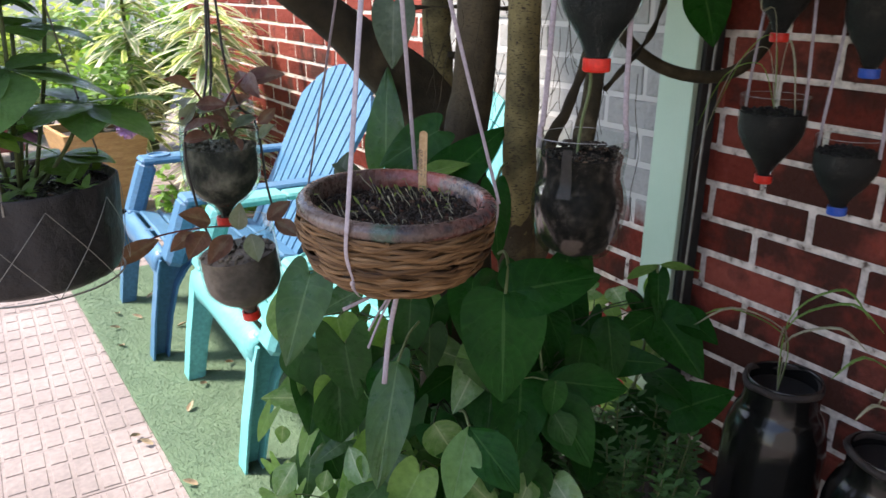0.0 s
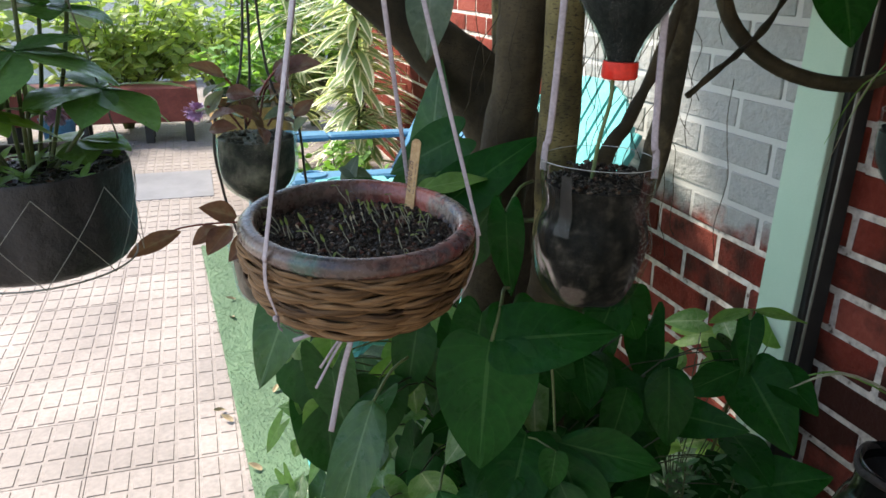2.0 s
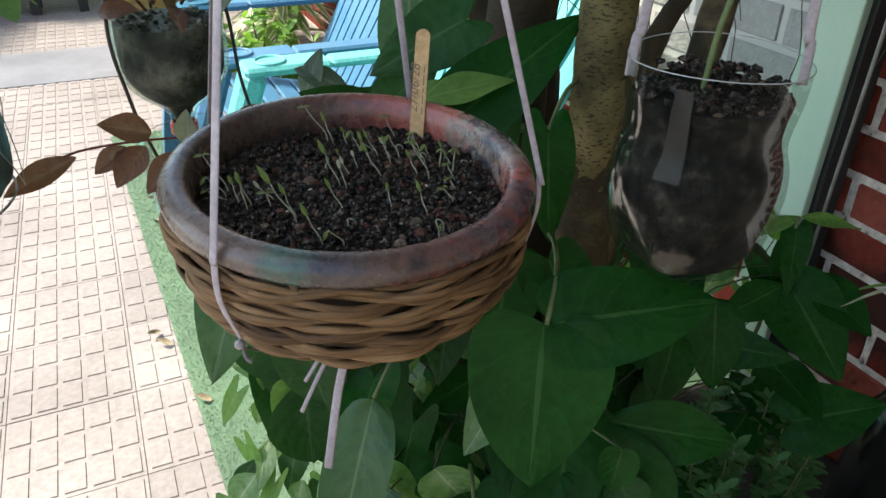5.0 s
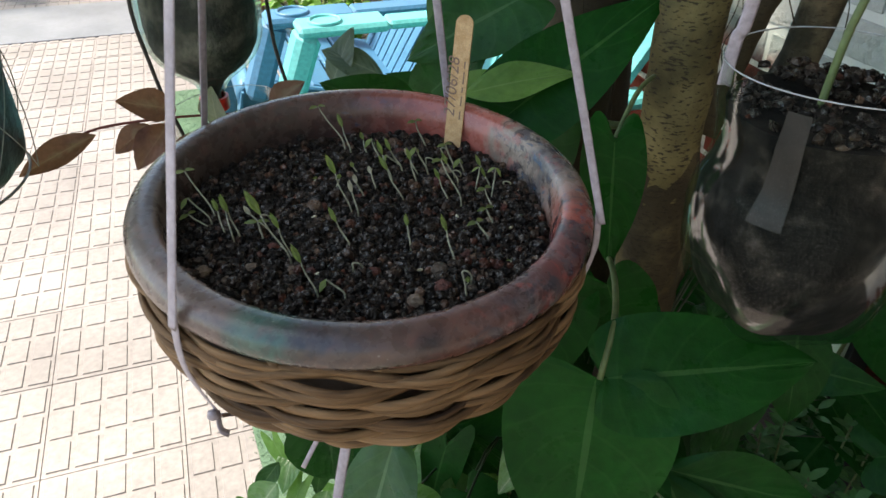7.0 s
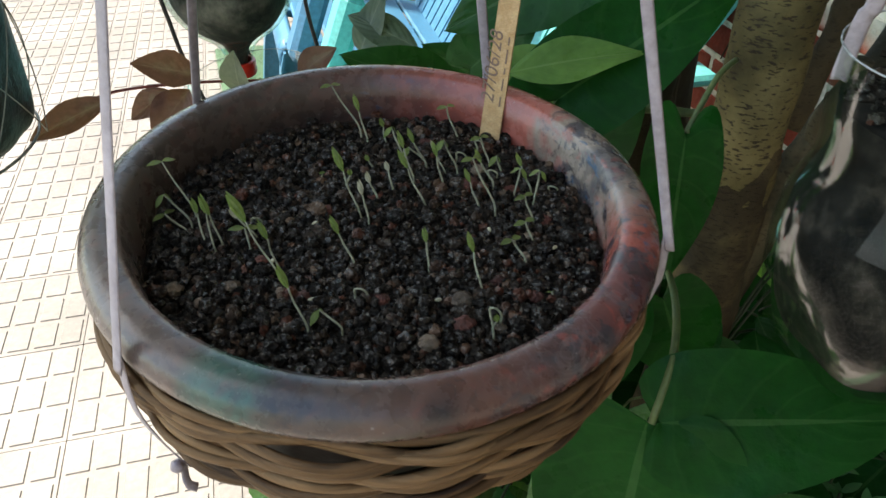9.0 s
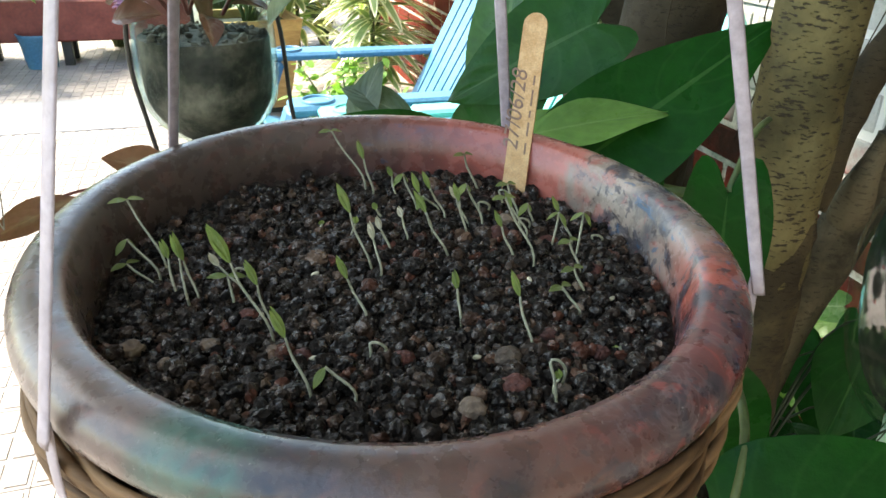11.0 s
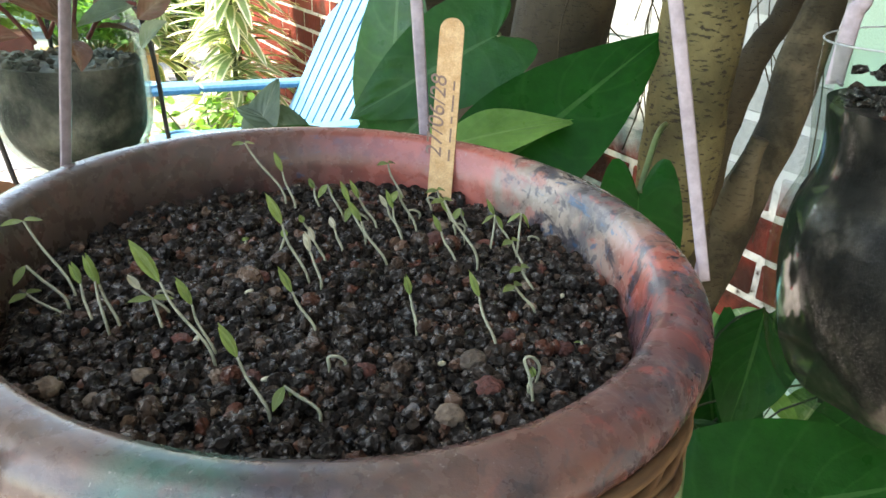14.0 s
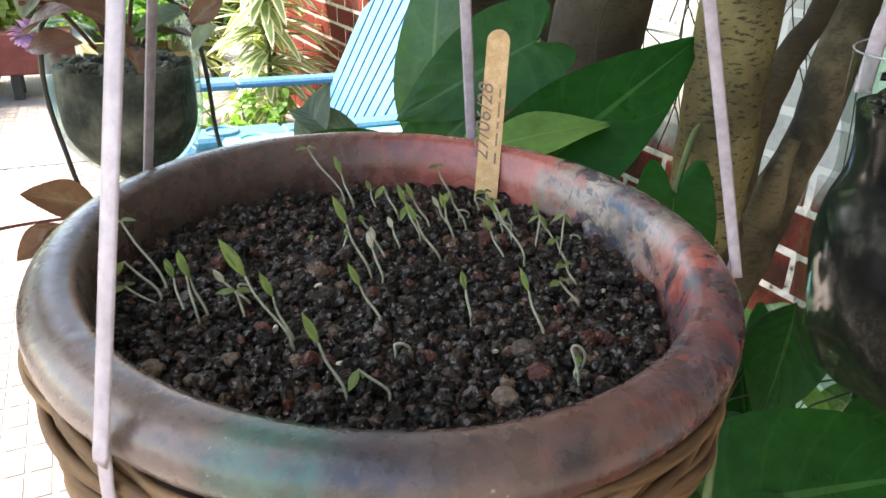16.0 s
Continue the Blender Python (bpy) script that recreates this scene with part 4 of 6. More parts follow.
for row in (("P", -74, 17, -12, 19, 25), ("A", -77, 14, -10, 12, 14), ("L", -67, -3, -3, 13, 22), ("L", -64, -2, -6, 13, 20), ("W", -52, 2, -8, 9, 12), ("L", -70, 2, -4, 11, 17), ("L", -43, -26, -16, 24, 31), ("P", -54, -5, -1, 6, 10),
            ("L", -41, -23, -8, 13, 21), ("L", -36, -56, -8, 15, 23), ("A", -25, -59, -7, 8, 9), ("H", -17, -45, 0, 2, 6), ("L", -14, -25, -7, 13, 20), ("W", -4, 3, -1, 10, 18)):
    seedling(*row)
for row in (("W", 2, 16, -2, 8, 14), ("P", 5, 69, -12, 20, 26), ("L", 8, 66, -4, 14, 22), ("L", -5, 7, -9, 19, 28), ("L", -18, 40, 0, 2, 4), ("A", 23, 50, -5, 9, 14), ("L", 23, 29, -5, 13, 22),
            ("L", 25, 12, -10, 16, 22), ("W", 40, 33, -6, 10, 14), ("P", 54, 58, -6, 11, 17), ("H", 47, 41, 0, 2, 5), ("P", 52, -4, -8, 16, 25)):
    seedling(*row)
for row in (("L", 47, 2, -5, 11, 17), ("L", 74, 10, -5, 11, 17), ("A", 71, 0, 4, 6, 17), ("H", 82, 8, 0, 1, 3), ("L", 15, -32, 0, 9, 17), ("L", 33, -49, -4, 13, 22), ("P", 63, -24, -3, 6, 9),
            ("P", 54, -36, -4, 7, 10), ("H", 51, -25, 0, 0, 3), ("L", 31, -73, 0, 4, 8), ("H", 29, -75, -1, 6, 11), ("P", 59, -56, 0, 1, 2), ("P", -77, 13, -11, 9, 6), ("L", 6, 40, -3, 5, 8), ("A", 30, 44, -6, 5, 8), ("H", -52, 12, 0, 1, 4), ("H", 58, 22, -1, 2, 6), ("L", -8, 30, 2, 3, 8), ("L", 36, 22, -4, 10, 20), ("A", 44, 28, -6, 9, 18), ("P", 62, 34, -4, 8, 15), ("L", 30, 36, -6, 12, 20), ("A", 64, 8, 5, 6, 14), ("H", 60, 46, -2, 3, 7), ("L", 56, 14, -6, 10, 18), ("P", 68, -12, -4, 7, 12), ("W", 12, 24, -2, 7, 12), ("L", 18, 62, -3, 8, 12), ("A", 66, 26, -3, 5, 10)):
    seedling(*row)

# the lettered stick
SB, ST = Vector((0.464, 0.783, 0.995)), Vector((0.482, 0.809, 1.083))
sy = (ST - SB).normalized()
sx = (Vector((0.80, -0.55, 0.0)) - sy * Vector((0.80, -0.55, 0.0)).dot(sy)).normalized()
STICK_M = Matrix.Translation(SB) @ Matrix((sx, sy, sx.cross(sy))).transposed().to_4x4()
stick = thing("plant_label", "flat wooden ice-cream stick with handwriting, pushed into the soil", "plant label", STICK_M)
L = (ST - SB).length
W = 0.0052
out = [(-W, -0.015), (W, -0.015), (W, L - W)] + [(W * math.cos(a), L - W + W * math.sin(a)) for a in [math.pi * k / 12 for k in range(1, 12)]] + [(-W, L - W)]
n = len(out)
sb = Buf().add([(x, y, 0.0009) for x, y in out] + [(x, y, -0.0009) for x, y in out], [tuple(range(n)), tuple(range(n, 2 * n))[::-1]] + [(i, i + n, (i + 1) % n + n, (i + 1) % n) for i in range(n)])
part("stick", sb, STICK, stick, "", False)


def lettering(name, text, size, m, mat, parent):
    """Text as a flat mesh, built from the built-in font."""
    cu = bpy.data.curves.new(name, "FONT")
    cu.body, cu.size, cu.extrude, cu.shear = text, size, 0.00008, 0.25
    tmp = bpy.data.objects.new(name, cu)
    me = bpy.data.meshes.new_from_object(tmp)
    bpy.data.objects.remove(tmp)
    me.materials.clear()
    me.materials.append(mat)
    ob = new(name, me)
    ob.parent, ob.matrix_local = parent, m
    return ob


lettering("date_writing", "27/06/28", 0.0098, pose(-0.0006, 0.034, 0.0011, 0, 0, 90), INK, stick)
for i, (u, w) in enumerate(((0.033, 0.005), (0.041, 0.006), (0.049, 0.003), (0.054, 0.007), (0.063, 0.004))):
    part("writing_bar", Buf().box((0.0024, u, 0.0009), (0.0032, u + w, 0.0011), None, 0.00005), INK, stick, "", False)

# straps
APEX = Vector((0.392, 0.742, 1.512))
BOTTOM = POT @ Vector((-0.004, -0.02, -0.096))
KNOT = Vector((0.309, 0.664, 0.958))


def strap(name, angle, width, knot=None, side=None):
    s = thing("strap", "flat pale lilac plastic strap carrying the pot", "strap", None, "straps of the pot")
    a = radians(angle)
    c, d = math.cos(a), math.sin(a)
    rim_p = POT @ Vector((0.1185 * c, 0.1185 * d, 0.0))
    low = POT @ Vector((0.119 * c, 0.119 * d, -0.03))
    pts = [APEX, APEX.lerp(rim_p, 0.33), APEX.lerp(rim_p, 0.66), POT @ Vector((0.117 * c, 0.117 * d, 0.008)), rim_p, low]
    if knot:
        pts += [knot]
    pts += [POT @ Vector((0.104 * c, 0.104 * d, -0.075)), POT @ Vector((0.07 * c, 0.07 * d, -0.099)), BOTTOM]
    part("ribbon", Buf().tube(spline([tuple(p) for p in pts], 60), [width * (1.0 - 0.40 * min(1.0, k / 30)) for k in range(36)] + [width * 0.42] * 24, 8, 0.22, side or (-d, c, 0)), STRAP, s)
    return s


strap("strap", 215, 0.0038, KNOT)
strap("strap", 127, 0.0036)
strap("strap", 50, 0.0036)
strap("strap", 334, 0.0028, None, (0.85, -0.5, 0.0))
hang = thing("hanging_rope", "twisted pale rope from which the pot hangs", "rope")
part("rope", Buf().tube([APEX - Vector((0, 0, 0.01)), APEX + Vector((0, 0, 0.3)), APEX + Vector((0, 0, 0.85))], 0.006, 8), STRAP, hang)
knot = thing("strap_knot", "small knotted lilac strap end on the basket", "knot")
part("knot", Buf().blob(KNOT + Vector((-0.002, -0.002, 0.0)), 0.0032, (0.8, 0.8, 1.1), 0.2, 2).tube(spline([tuple(KNOT), tuple(KNOT + Vector((0.0, -0.004, -0.008))), tuple(KNOT + Vector((0.003, -0.004, -0.012)))], 6), 0.0018, 6, 0.3), STRAP, knot)
tails = thing("strap_tails", "loose pale strap ends dangling under the basket", "strap")
for k, (ex, ey, ez, w) in enumerate(((-0.064, 0.027, -0.034, 0.0022), (-0.036, -0.023, -0.118, 0.0032), (-0.047, -0.004, -0.076, 0.0015), (-0.040, 0.008, -0.060, 0.0014))):
    e = BOTTOM + Vector((ex, ey, ez))
    mid = BOTTOM.lerp(e, 0.45) + Vector((-0.003, 0.003, -0.004))
    part("tail", Buf().tube(spline([tuple(BOTTOM), tuple(mid), tuple(e)], 12), w, 8, 0.3, (0.8, -0.5, 0)), STRAP, tails)


# ---- the tree ----
tree = thing("small_tree", "small forked garden tree with several bare trunks", "tree", None)


def limb(name, pts, radii, mat, label=""):
    q = spline([tuple(p) for p in pts], 28)
    rr = [v[0] for v in spline([(r,) for r in radii], 28)]
    b = Buf()
    b.tube(q, rr, 18)
    for i, v in enumerate(b.v):
        p = Vector(v)
        d = noise.noise(p * 22) * 0.005 + noise.noise(p * 60) * 0.0015
        c = Vector(q[min(i // 18, 27)])
        b.v[i] = tuple(p + (p - c).normalized() * d)
    return part(name, b, mat, tree, label)


limb("trunk", [(0.74, 1.10, -0.02), (0.75, 1.12, 0.4), (0.77, 1.17, 0.75), (0.775, 1.21, 0.95), (0.735, 1.24, 1.05), (0.66, 1.24, 1.12), (0.56, 1.24, 1.20), (0.42, 1.25, 1.31), (0.28, 1.27, 1.45)], [0.085, 0.078, 0.074, 0.070, 0.066, 0.053, 0.037, 0.033, 0.03], BARK, "dark leaning main trunk")
limb("trunk", [(0.765, 1.22, 1.00), (0.77, 1.235, 1.08), (0.768, 1.24, 1.17), (0.762, 1.24, 1.3), (0.75, 1.25, 1.9)], [0.04, 0.032, 0.027, 0.025, 0.022], PALE_BARK, "pale spotted upright limb")
limb("trunk", [(0.62, 1.03, -0.02), (0.64, 1.01, 0.5), (0.657, 0.985, 0.95), (0.668, 0.968, 1.15), (0.675, 0.955, 1.5), (0.67, 0.95, 2.36)], [0.052, 0.046, 0.039, 0.0325, 0.032, 0.03], BARK, "thick brown trunk")
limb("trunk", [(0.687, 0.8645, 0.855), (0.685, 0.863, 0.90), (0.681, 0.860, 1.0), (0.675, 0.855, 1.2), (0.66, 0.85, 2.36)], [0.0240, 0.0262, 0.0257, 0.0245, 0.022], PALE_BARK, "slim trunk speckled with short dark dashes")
# lower piece of the slim trunk, darker and rougher than the limb above
foot = limb("trunk", [(0.705, 0.89, -0.02), (0.698, 0.874, 0.5), (0.687, 0.8645, 0.84), (0.6845, 0.8625, 0.905), (0.682, 0.861, 0.975)], [0.036, 0.033, 0.0292, 0.0268, 0.0222], DARK_BARK, "rough dark brown bark at the foot of the slim trunk")
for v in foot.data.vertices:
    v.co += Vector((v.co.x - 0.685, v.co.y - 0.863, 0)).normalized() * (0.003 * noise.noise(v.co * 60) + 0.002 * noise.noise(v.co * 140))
limb("trunk", [(0.695, 0.872, 0.78), (0.765, 0.895, 0.87), (0.835, 0.920, 0.94), (0.872, 0.932, 1.0), (0.882, 0.925, 1.1), (0.890, 0.92, 1.3), (0.90, 0.92, 1.73)], [0.024, 0.021, 0.019, 0.018, 0.016, 0.014, 0.013], GREY_BARK, "crooked side trunk")
limb("branch", [(0.79, 0.90, 0.91), (0.782, 0.887, 0.955), (0.785, 0.882, 0.985)], [0.014, 0.012, 0.010], GREY_BARK, "sawn branch stub")
limb("branch", [(0.745, 0.895, 0.93), (0.768, 0.90, 0.988), (0.772, 0.90, 1.023), (0.785, 0.90, 1.05), (0.806, 0.90, 1.078), (0.85, 0.905, 1.17), (0.885, 0.91, 1.30)], [0.013, 0.011, 0.0095, 0.009, 0.0085, 0.008, 0.007], BARK, "dark thin crooked branch")
limb("branch", [(0.91, 0.925, 1.10), (1.0, 0.95, 1.15), (1.10, 1.0, 1.20), (1.25, 1.1, 1.32)], [0.006, 0.006, 0.005, 0.004], BARK)
limb("branch", [(0.60, 1.0, 0.93), (0.66, 0.93, 0.935), (0.70, 0.90, 0.945), (0.72, 0.88, 0.95)], [0.0045, 0.0045, 0.0045, 0.004], VINE)
limb("branch", [(0.77, 1.23, 1.14), (0.80, 1.18, 1.14), (0.82, 1.15, 1.14)], [0.006, 0.0055, 0.005], BARK)
limb("branch", [(0.70, 1.24, 1.225), (0.78, 1.18, 1.228), (0.86, 1.12, 1.225)], [0.004, 0.004, 0.004], BARK)
limb("branch", [(0.67, 0.95, 2.2), (0.55, 0.86, 2.34), (0.39, 0.742, 2.38), (0.20, 0.62, 2.42)], [0.03, 0.024, 0.02, 0.012], BARK)
limb("branch", [(0.67, 0.95, 2.1), (0.50, 1.10, 2.30), (0.345, 1.25, 2.36), (0.12, 1.20, 2.37), (0.0, 1.14, 2.36)], [0.03, 0.024, 0.018, 0.018, 0.014], BARK)
limb("branch", [(0.67, 0.94, 2.2), (0.64, 0.80, 2.34), (0.63, 0.66, 2.37), (0.62, 0.55, 2.38)], [0.024, 0.02, 0.018, 0.012], BARK)
rr = random.Random(11)
for i in range(46):
    x, y = rr.uniform(0.62, 1.0), rr.uniform(0.92, 1.08)
    z = rr.uniform(1.0, 1.5)
    p = [Vector((x, y, z))]
    lean = rr.uniform(-0.012, 0.012)
    for k in range(7):
        p.append(p[-1] + Vector((lean + rr.uniform(-0.012, 0.012), rr.uniform(-0.010, 0.010), -rr.uniform(0.02, 0.05))))
    part("aerial_root", Buf().tube(spline([tuple(q) for q in p], 26), 0.0006, 5), BARK, tree)

# a dark arched hose on the wall side
arch = thing("dark_hose", "dark curved branch arching in front of the post", "branch")
part("hose", Buf().tube(spline([(1.06, 1.10, 1.34), (1.09, 1.09, 1.20), (1.17, 1.05, 1.12), (1.28, 1.0, 1.095), (1.36, 0.97, 1.13), (1.40, 0.95, 1.22), (1.40, 0.94, 1.4)], 30), 0.013, 10), BARK, arch)


# ---- bottles made into planters ----
def bottle(name, label, m, rim_z, r, cap_z, cap_mat, shell, soil_mat=PACKED, fill=0.75, group="", mouth=1.0, gap=0.0025, full=False, cone=False):
    """A cut bottle hung neck down: open at the top, cap below."""
    h = rim_z - cap_z
    t = thing(name, label, "planter", m, group)
    pr = [(r * mouth, h), (r * (mouth * 0.5 + 0.5), h * 0.84), (r, h * 0.66), (r * 0.97, h * 0.52), (r * 0.82, h * 0.38), (r * 0.50, h * 0.24), (0.017, h * 0.13), (0.014, 0.012), (0.014, 0.004)]
    if full:
        pr = [(r * mouth, h), (r * (mouth * 0.4 + 0.6), h * 0.82), (r, h * 0.62), (r, h * 0.46), (r * 0.94, h * 0.36), (r * 0.72, h * 0.26), (r * 0.38, h * 0.18), (0.016, h * 0.12), (0.014, 0.012), (0.014, 0.004)]
    if cone:
        pr = [(r, h), (r, h * 0.80), (r * 0.99, h * 0.64), (r * 0.92, h * 0.54), (r * 0.72, h * 0.40), (r * 0.46, h * 0.27), (0.017, h * 0.16), (0.0125, h * 0.10), (0.0125, 0.004)]
    sp = spline(pr, 26)
    part("bottle", Buf().lathe([(max(0.012, a), b) for a, b in sp], 40), shell, t).visible_shadow = False
    part("rim_edge", Buf().ring([(r * mouth * math.cos(2 * math.pi * k / 48), r * mouth * math.sin(2 * math.pi * k / 48), h) for k in range(48)], 0.0004, 6), EDGE, t)
    inner = [(max(0.004, a - gap), b) for a, b in sp if b < h * fill]
    core = Buf().lathe(inner, 36).disc(inner[0][0], inner[0][1], 36)
    part("soil_fill", core, soil_mat, t, "packed dark soil seen through the plastic")
    lumps = Buf()
    for k in range(110):
        q, a = inner[0][0] * 0.95 * math.sqrt(srnd.random()), srnd.random() * 6.2832
        lumps.blob((q * math.cos(a), q * math.sin(a), inner[0][1] + srnd.uniform(0, 0.004)), srnd.uniform(0.002, 0.006), (1, 1, 0.8), 0.4, 1, srnd)
    part("soil_top", lumps, soil_mat, t, "", False)
    cap = Buf().lathe([(0.0165, 0.016), (0.0168, 0.002), (0.015, 0.0), (0.001, 0.0)], 28, None, lambda a, i: 1 + (0.02 if i < 2 else 0) * math.cos(14 * a)).lathe([(0.0165, 0.016), (0.0135, 0.0165)], 28)
    part("cap", cap, cap_mat, t)
    return t


LB1, LB2 = Vector((0.342, 1.256, 0.858)), Vector((0.372, 1.25, 0.672))
left_bottle = bottle("bottle_planter", "cut clear bottle hung neck down, filled with soil", pose(LB1.x, LB1.y, LB1.z, 0, 0, 0), 1.074, 0.066, 0.858, RED_CAP, CLEAR_GREEN, soil_mat=MURKY, fill=0.68, group="hanging bottle planters", mouth=0.90, gap=0.0055, full=True)
bottle("bottle_planter", "lower cut clear bottle with red cap, filled with soil", pose(LB2.x, LB2.y, LB2.z, 0, -7, 0), 0.858, 0.071, 0.672, RED_CAP, CLEAR, soil_mat=DUSTY, fill=0.74, group="hanging bottle planters", gap=0.004, full=True)
for k in range(16):
    a, z = radians(srnd.uniform(205, 275)), srnd.uniform(0.055, 0.10)
    a2, z2 = a + srnd.uniform(-0.25, 0.25), z + srnd.uniform(-0.03, 0.03)
    q = [0.056 if v > 0.09 else 0.056 - (0.09 - v) * 0.75 for v in (z, z2)]
    part("straw", Buf().tube([(q[0] * math.cos(a), q[0] * math.sin(a), z), (q[1] * math.cos(a2), q[1] * math.sin(a2), z2)], srnd.uniform(0.0006, 0.0018), 5, 0.4, (0, 0, 1)), STRAW, left_bottle)
wires = thing("hanging_wire", "black wires carrying the bottle planters", "wire")
for k, (dx, dy) in enumerate(((-0.060, -0.03), (0.063, 0.0), (-0.01, 0.06))):
    part("wire", Buf().tube(spline([(0.345, 1.25, 2.355), (0.345 + dx * 0.15, 1.25 + dy * 0.15, 1.22), (0.342 + dx * 1.05, 1.256 + dy * 1.05, 1.03), (0.35 + dx * 1.1, 1.255 + dy * 1.1, 0.92), (0.368 + dx * 1.08, 1.25 + dy * 1.08, 0.84)], 30), 0.0022, 6), WIRE, wires)

# the large bottle beside the pot, standing upright with its petal base
RB = Vector((0.627, 0.668, 0.936))
rb = thing("bottle_planter", "upright cut clear bottle with petal-shaped base, filled with dark soil", "planter", pose(RB.x, RB.y, RB.z), "hanging bottle planters")
pr = spline([(0.021, 0.006), (0.036, 0.0), (0.049, 0.016), (0.0568, 0.04), (0.0600, 0.062), (0.0585, 0.080), (0.0535, 0.096), (0.0535, 0.11), (0.0562, 0.128), (0.0570, 0.150)], 30)


def petals(a, i):
    return 1 + 0.10 * max(0, 1 - i / 12) * math.cos(5 * a)


def bottle_shell(buf, shrink, top):
    q = [(max(0.004, r - shrink), z + shrink * 0.8) for r, z in pr if z < top]
    return buf.lathe(q, 60, None, petals), q


b1, q1 = bottle_shell(Buf(), 0.0, 1)
part("bottle", b1, CLEAN_BOTTLE, rb).visible_shadow = False
b2, q2 = bottle_shell(Buf(), 0.0045, 0.126)
b2.disc(q2[-1][0], q2[-1][1], 48).disc(q2[0][0] + 0.002, q2[0][1], 40)
part("rim_edge", Buf().ring([(0.0571 * math.cos(2 * math.pi * k / 60), 0.0571 * math.sin(2 * math.pi * k / 60), 0.1502 + 0.0012 * math.sin(4 * math.pi * k / 60)) for k in range(60)], 0.0004, 6), EDGE, rb, "bright cut edge")
part("soil_fill", b2, BOTTLE_SOIL, rb, "black soil with pale patches behind the plastic")
band = Buf()
for k in range(13):
    z = 0.082 + 0.060 * k / 12
    near = min(pr, key=lambda q: abs(q[1] - z))[0] - 0.0022
    band.add([(near * math.cos(radians(v)), near * math.sin(radians(v)), z) for v in (198 + 5 * (k / 12), 201.5 + 3 * (k / 12), 204.5 + 2 * (k / 12), 207.5, 210.5, 213.5, 216.5 - 2 * (k / 12))], [])
band.f = [(i * 7 + j, i * 7 + j + 1, i * 7 + j + 8, i * 7 + j + 7) for i in range(12) for j in range(6)]
part("inner_strip", band, STRIP, rb, "dull pink-brown strip pressed inside the plastic")
crumbs = Buf()
for i in range(260):
    r, a = 0.047 * math.sqrt(srnd.random()), srnd.random() * 6.2832
    crumbs.blob((r * math.cos(a), r * math.sin(a), q2[-1][1] + srnd.uniform(0, 0.003) + (0.006 if math.cos(a - 0.3) > 0 else 0)), srnd.uniform(0.0012, 0.004), (1, 1, 0.8), 0.4, 1, srnd)
part("soil_top", crumbs, SOIL, rb, "", False)
for k, a in enumerate((148, 328)):
    c, d = math.cos(radians(a)), math.sin(radians(a))
    s = thing("strap", "flat pale lilac plastic strap carrying the bottle", "strap", None, "straps of the bottle")
    part("ribbon", Buf().tube(spline([(RB.x + 0.02 * c, RB.y + 0.02 * d, 2.355), (RB.x + 0.045 * c, RB.y + 0.045 * d, 1.25), (RB.x + 0.0535 * c, RB.y + 0.0535 * d, 1.09), (RB.x + 0.0535 * c, RB.y + 0.0535 * d, 1.072)], 24), 0.0034, 8, 0.25, (0.85, -0.5, 0.0)), STRAP, s)
stem = thing("pot_seedling", "tall thin green stem growing in the clear bottle", "plant")
part("stem", Buf().tube(spline([(0.622, 0.672, 1.05), (0.628, 0.674, 1.10), (0.636, 0.672, 1.16), (0.625, 0.69, 1.24), (0.60, 0.70, 1.4)], 20), 0.0021, 7), VINE, stem)

up = bottle("bottle_planter", "dark soil-filled bottle hung neck down with a red cap", pose(0.640, 0.668, 1.163), 1.34, 0.052, 1.163, RED_CAP, CLEAR_GREEN, group="hanging bottle planters")

# bottles along the brick wall
for k, (x, y, cz, rz, r, cap) in enumerate(((1.285, 0.853, 0.905, 1.075, 0.062, RED_CAP), (1.29, 0.700, 0.878, 1.020, 0.056, BLUE_CAP), (1.28, 0.862, 1.172, 1.33, 0.055, RED_CAP), (1.29, 0.690, 1.122, 1.28, 0.055, BLUE_CAP))):
    bottle("bottle_planter", "soil-filled clear bottle hung neck down before the brick wall, " + ("red" if cap is RED_CAP else "blue") + " cap", pose(x, y, cz), rz, r, cz, cap, CLEAN_BOTTLE, fill=0.84, group="bottles by the wall", cone=True)
    s = thing("strap", "pair of thin pale straps carrying a wall bottle", "strap", None, "straps of the wall bottles")
    for q in (-1, 1):
        part("ribbon", Buf().tube([(x, y + q * 0.015, 1.725), (x, y + q * r * 0.98, rz + 0.02), (x, y + q * r, rz - 0.03)], 0.0034, 8, 0.3, (0, 1, 0)), STRAP, s)

droopy = thing("grass_clump", "thin pale arching leaf blades growing from a wall bottle", "plant")
for j, (mx, my, mz, ex, ey, ez) in enumerate(((1.26, 0.90, 1.16, 1.22, 0.97, 0.93), (1.25, 0.87, 1.18, 1.20, 0.93, 1.02), (1.27, 0.83, 1.17, 1.24, 0.78, 1.05), (1.26, 0.92, 1.13, 1.24, 0.99, 1.0), (1.22, 0.86, 1.22, 1.18, 0.84, 1.26))):
    part("blade", Buf().tube(spline([(1.285, 0.853, 1.05), ((1.285 + mx) / 2, (0.853 + my) / 2, mz), (mx * 0.6 + ex * 0.4, my * 0.6 + ey * 0.4, mz * 0.8 + ez * 0.2), (ex, ey, ez)], 16), [0.0022] * 12 + [0.0018, 0.0014, 0.001, 0.0005], 6, 0.3), FRESH_LEAF if j % 2 else PALE_STEM, droopy)

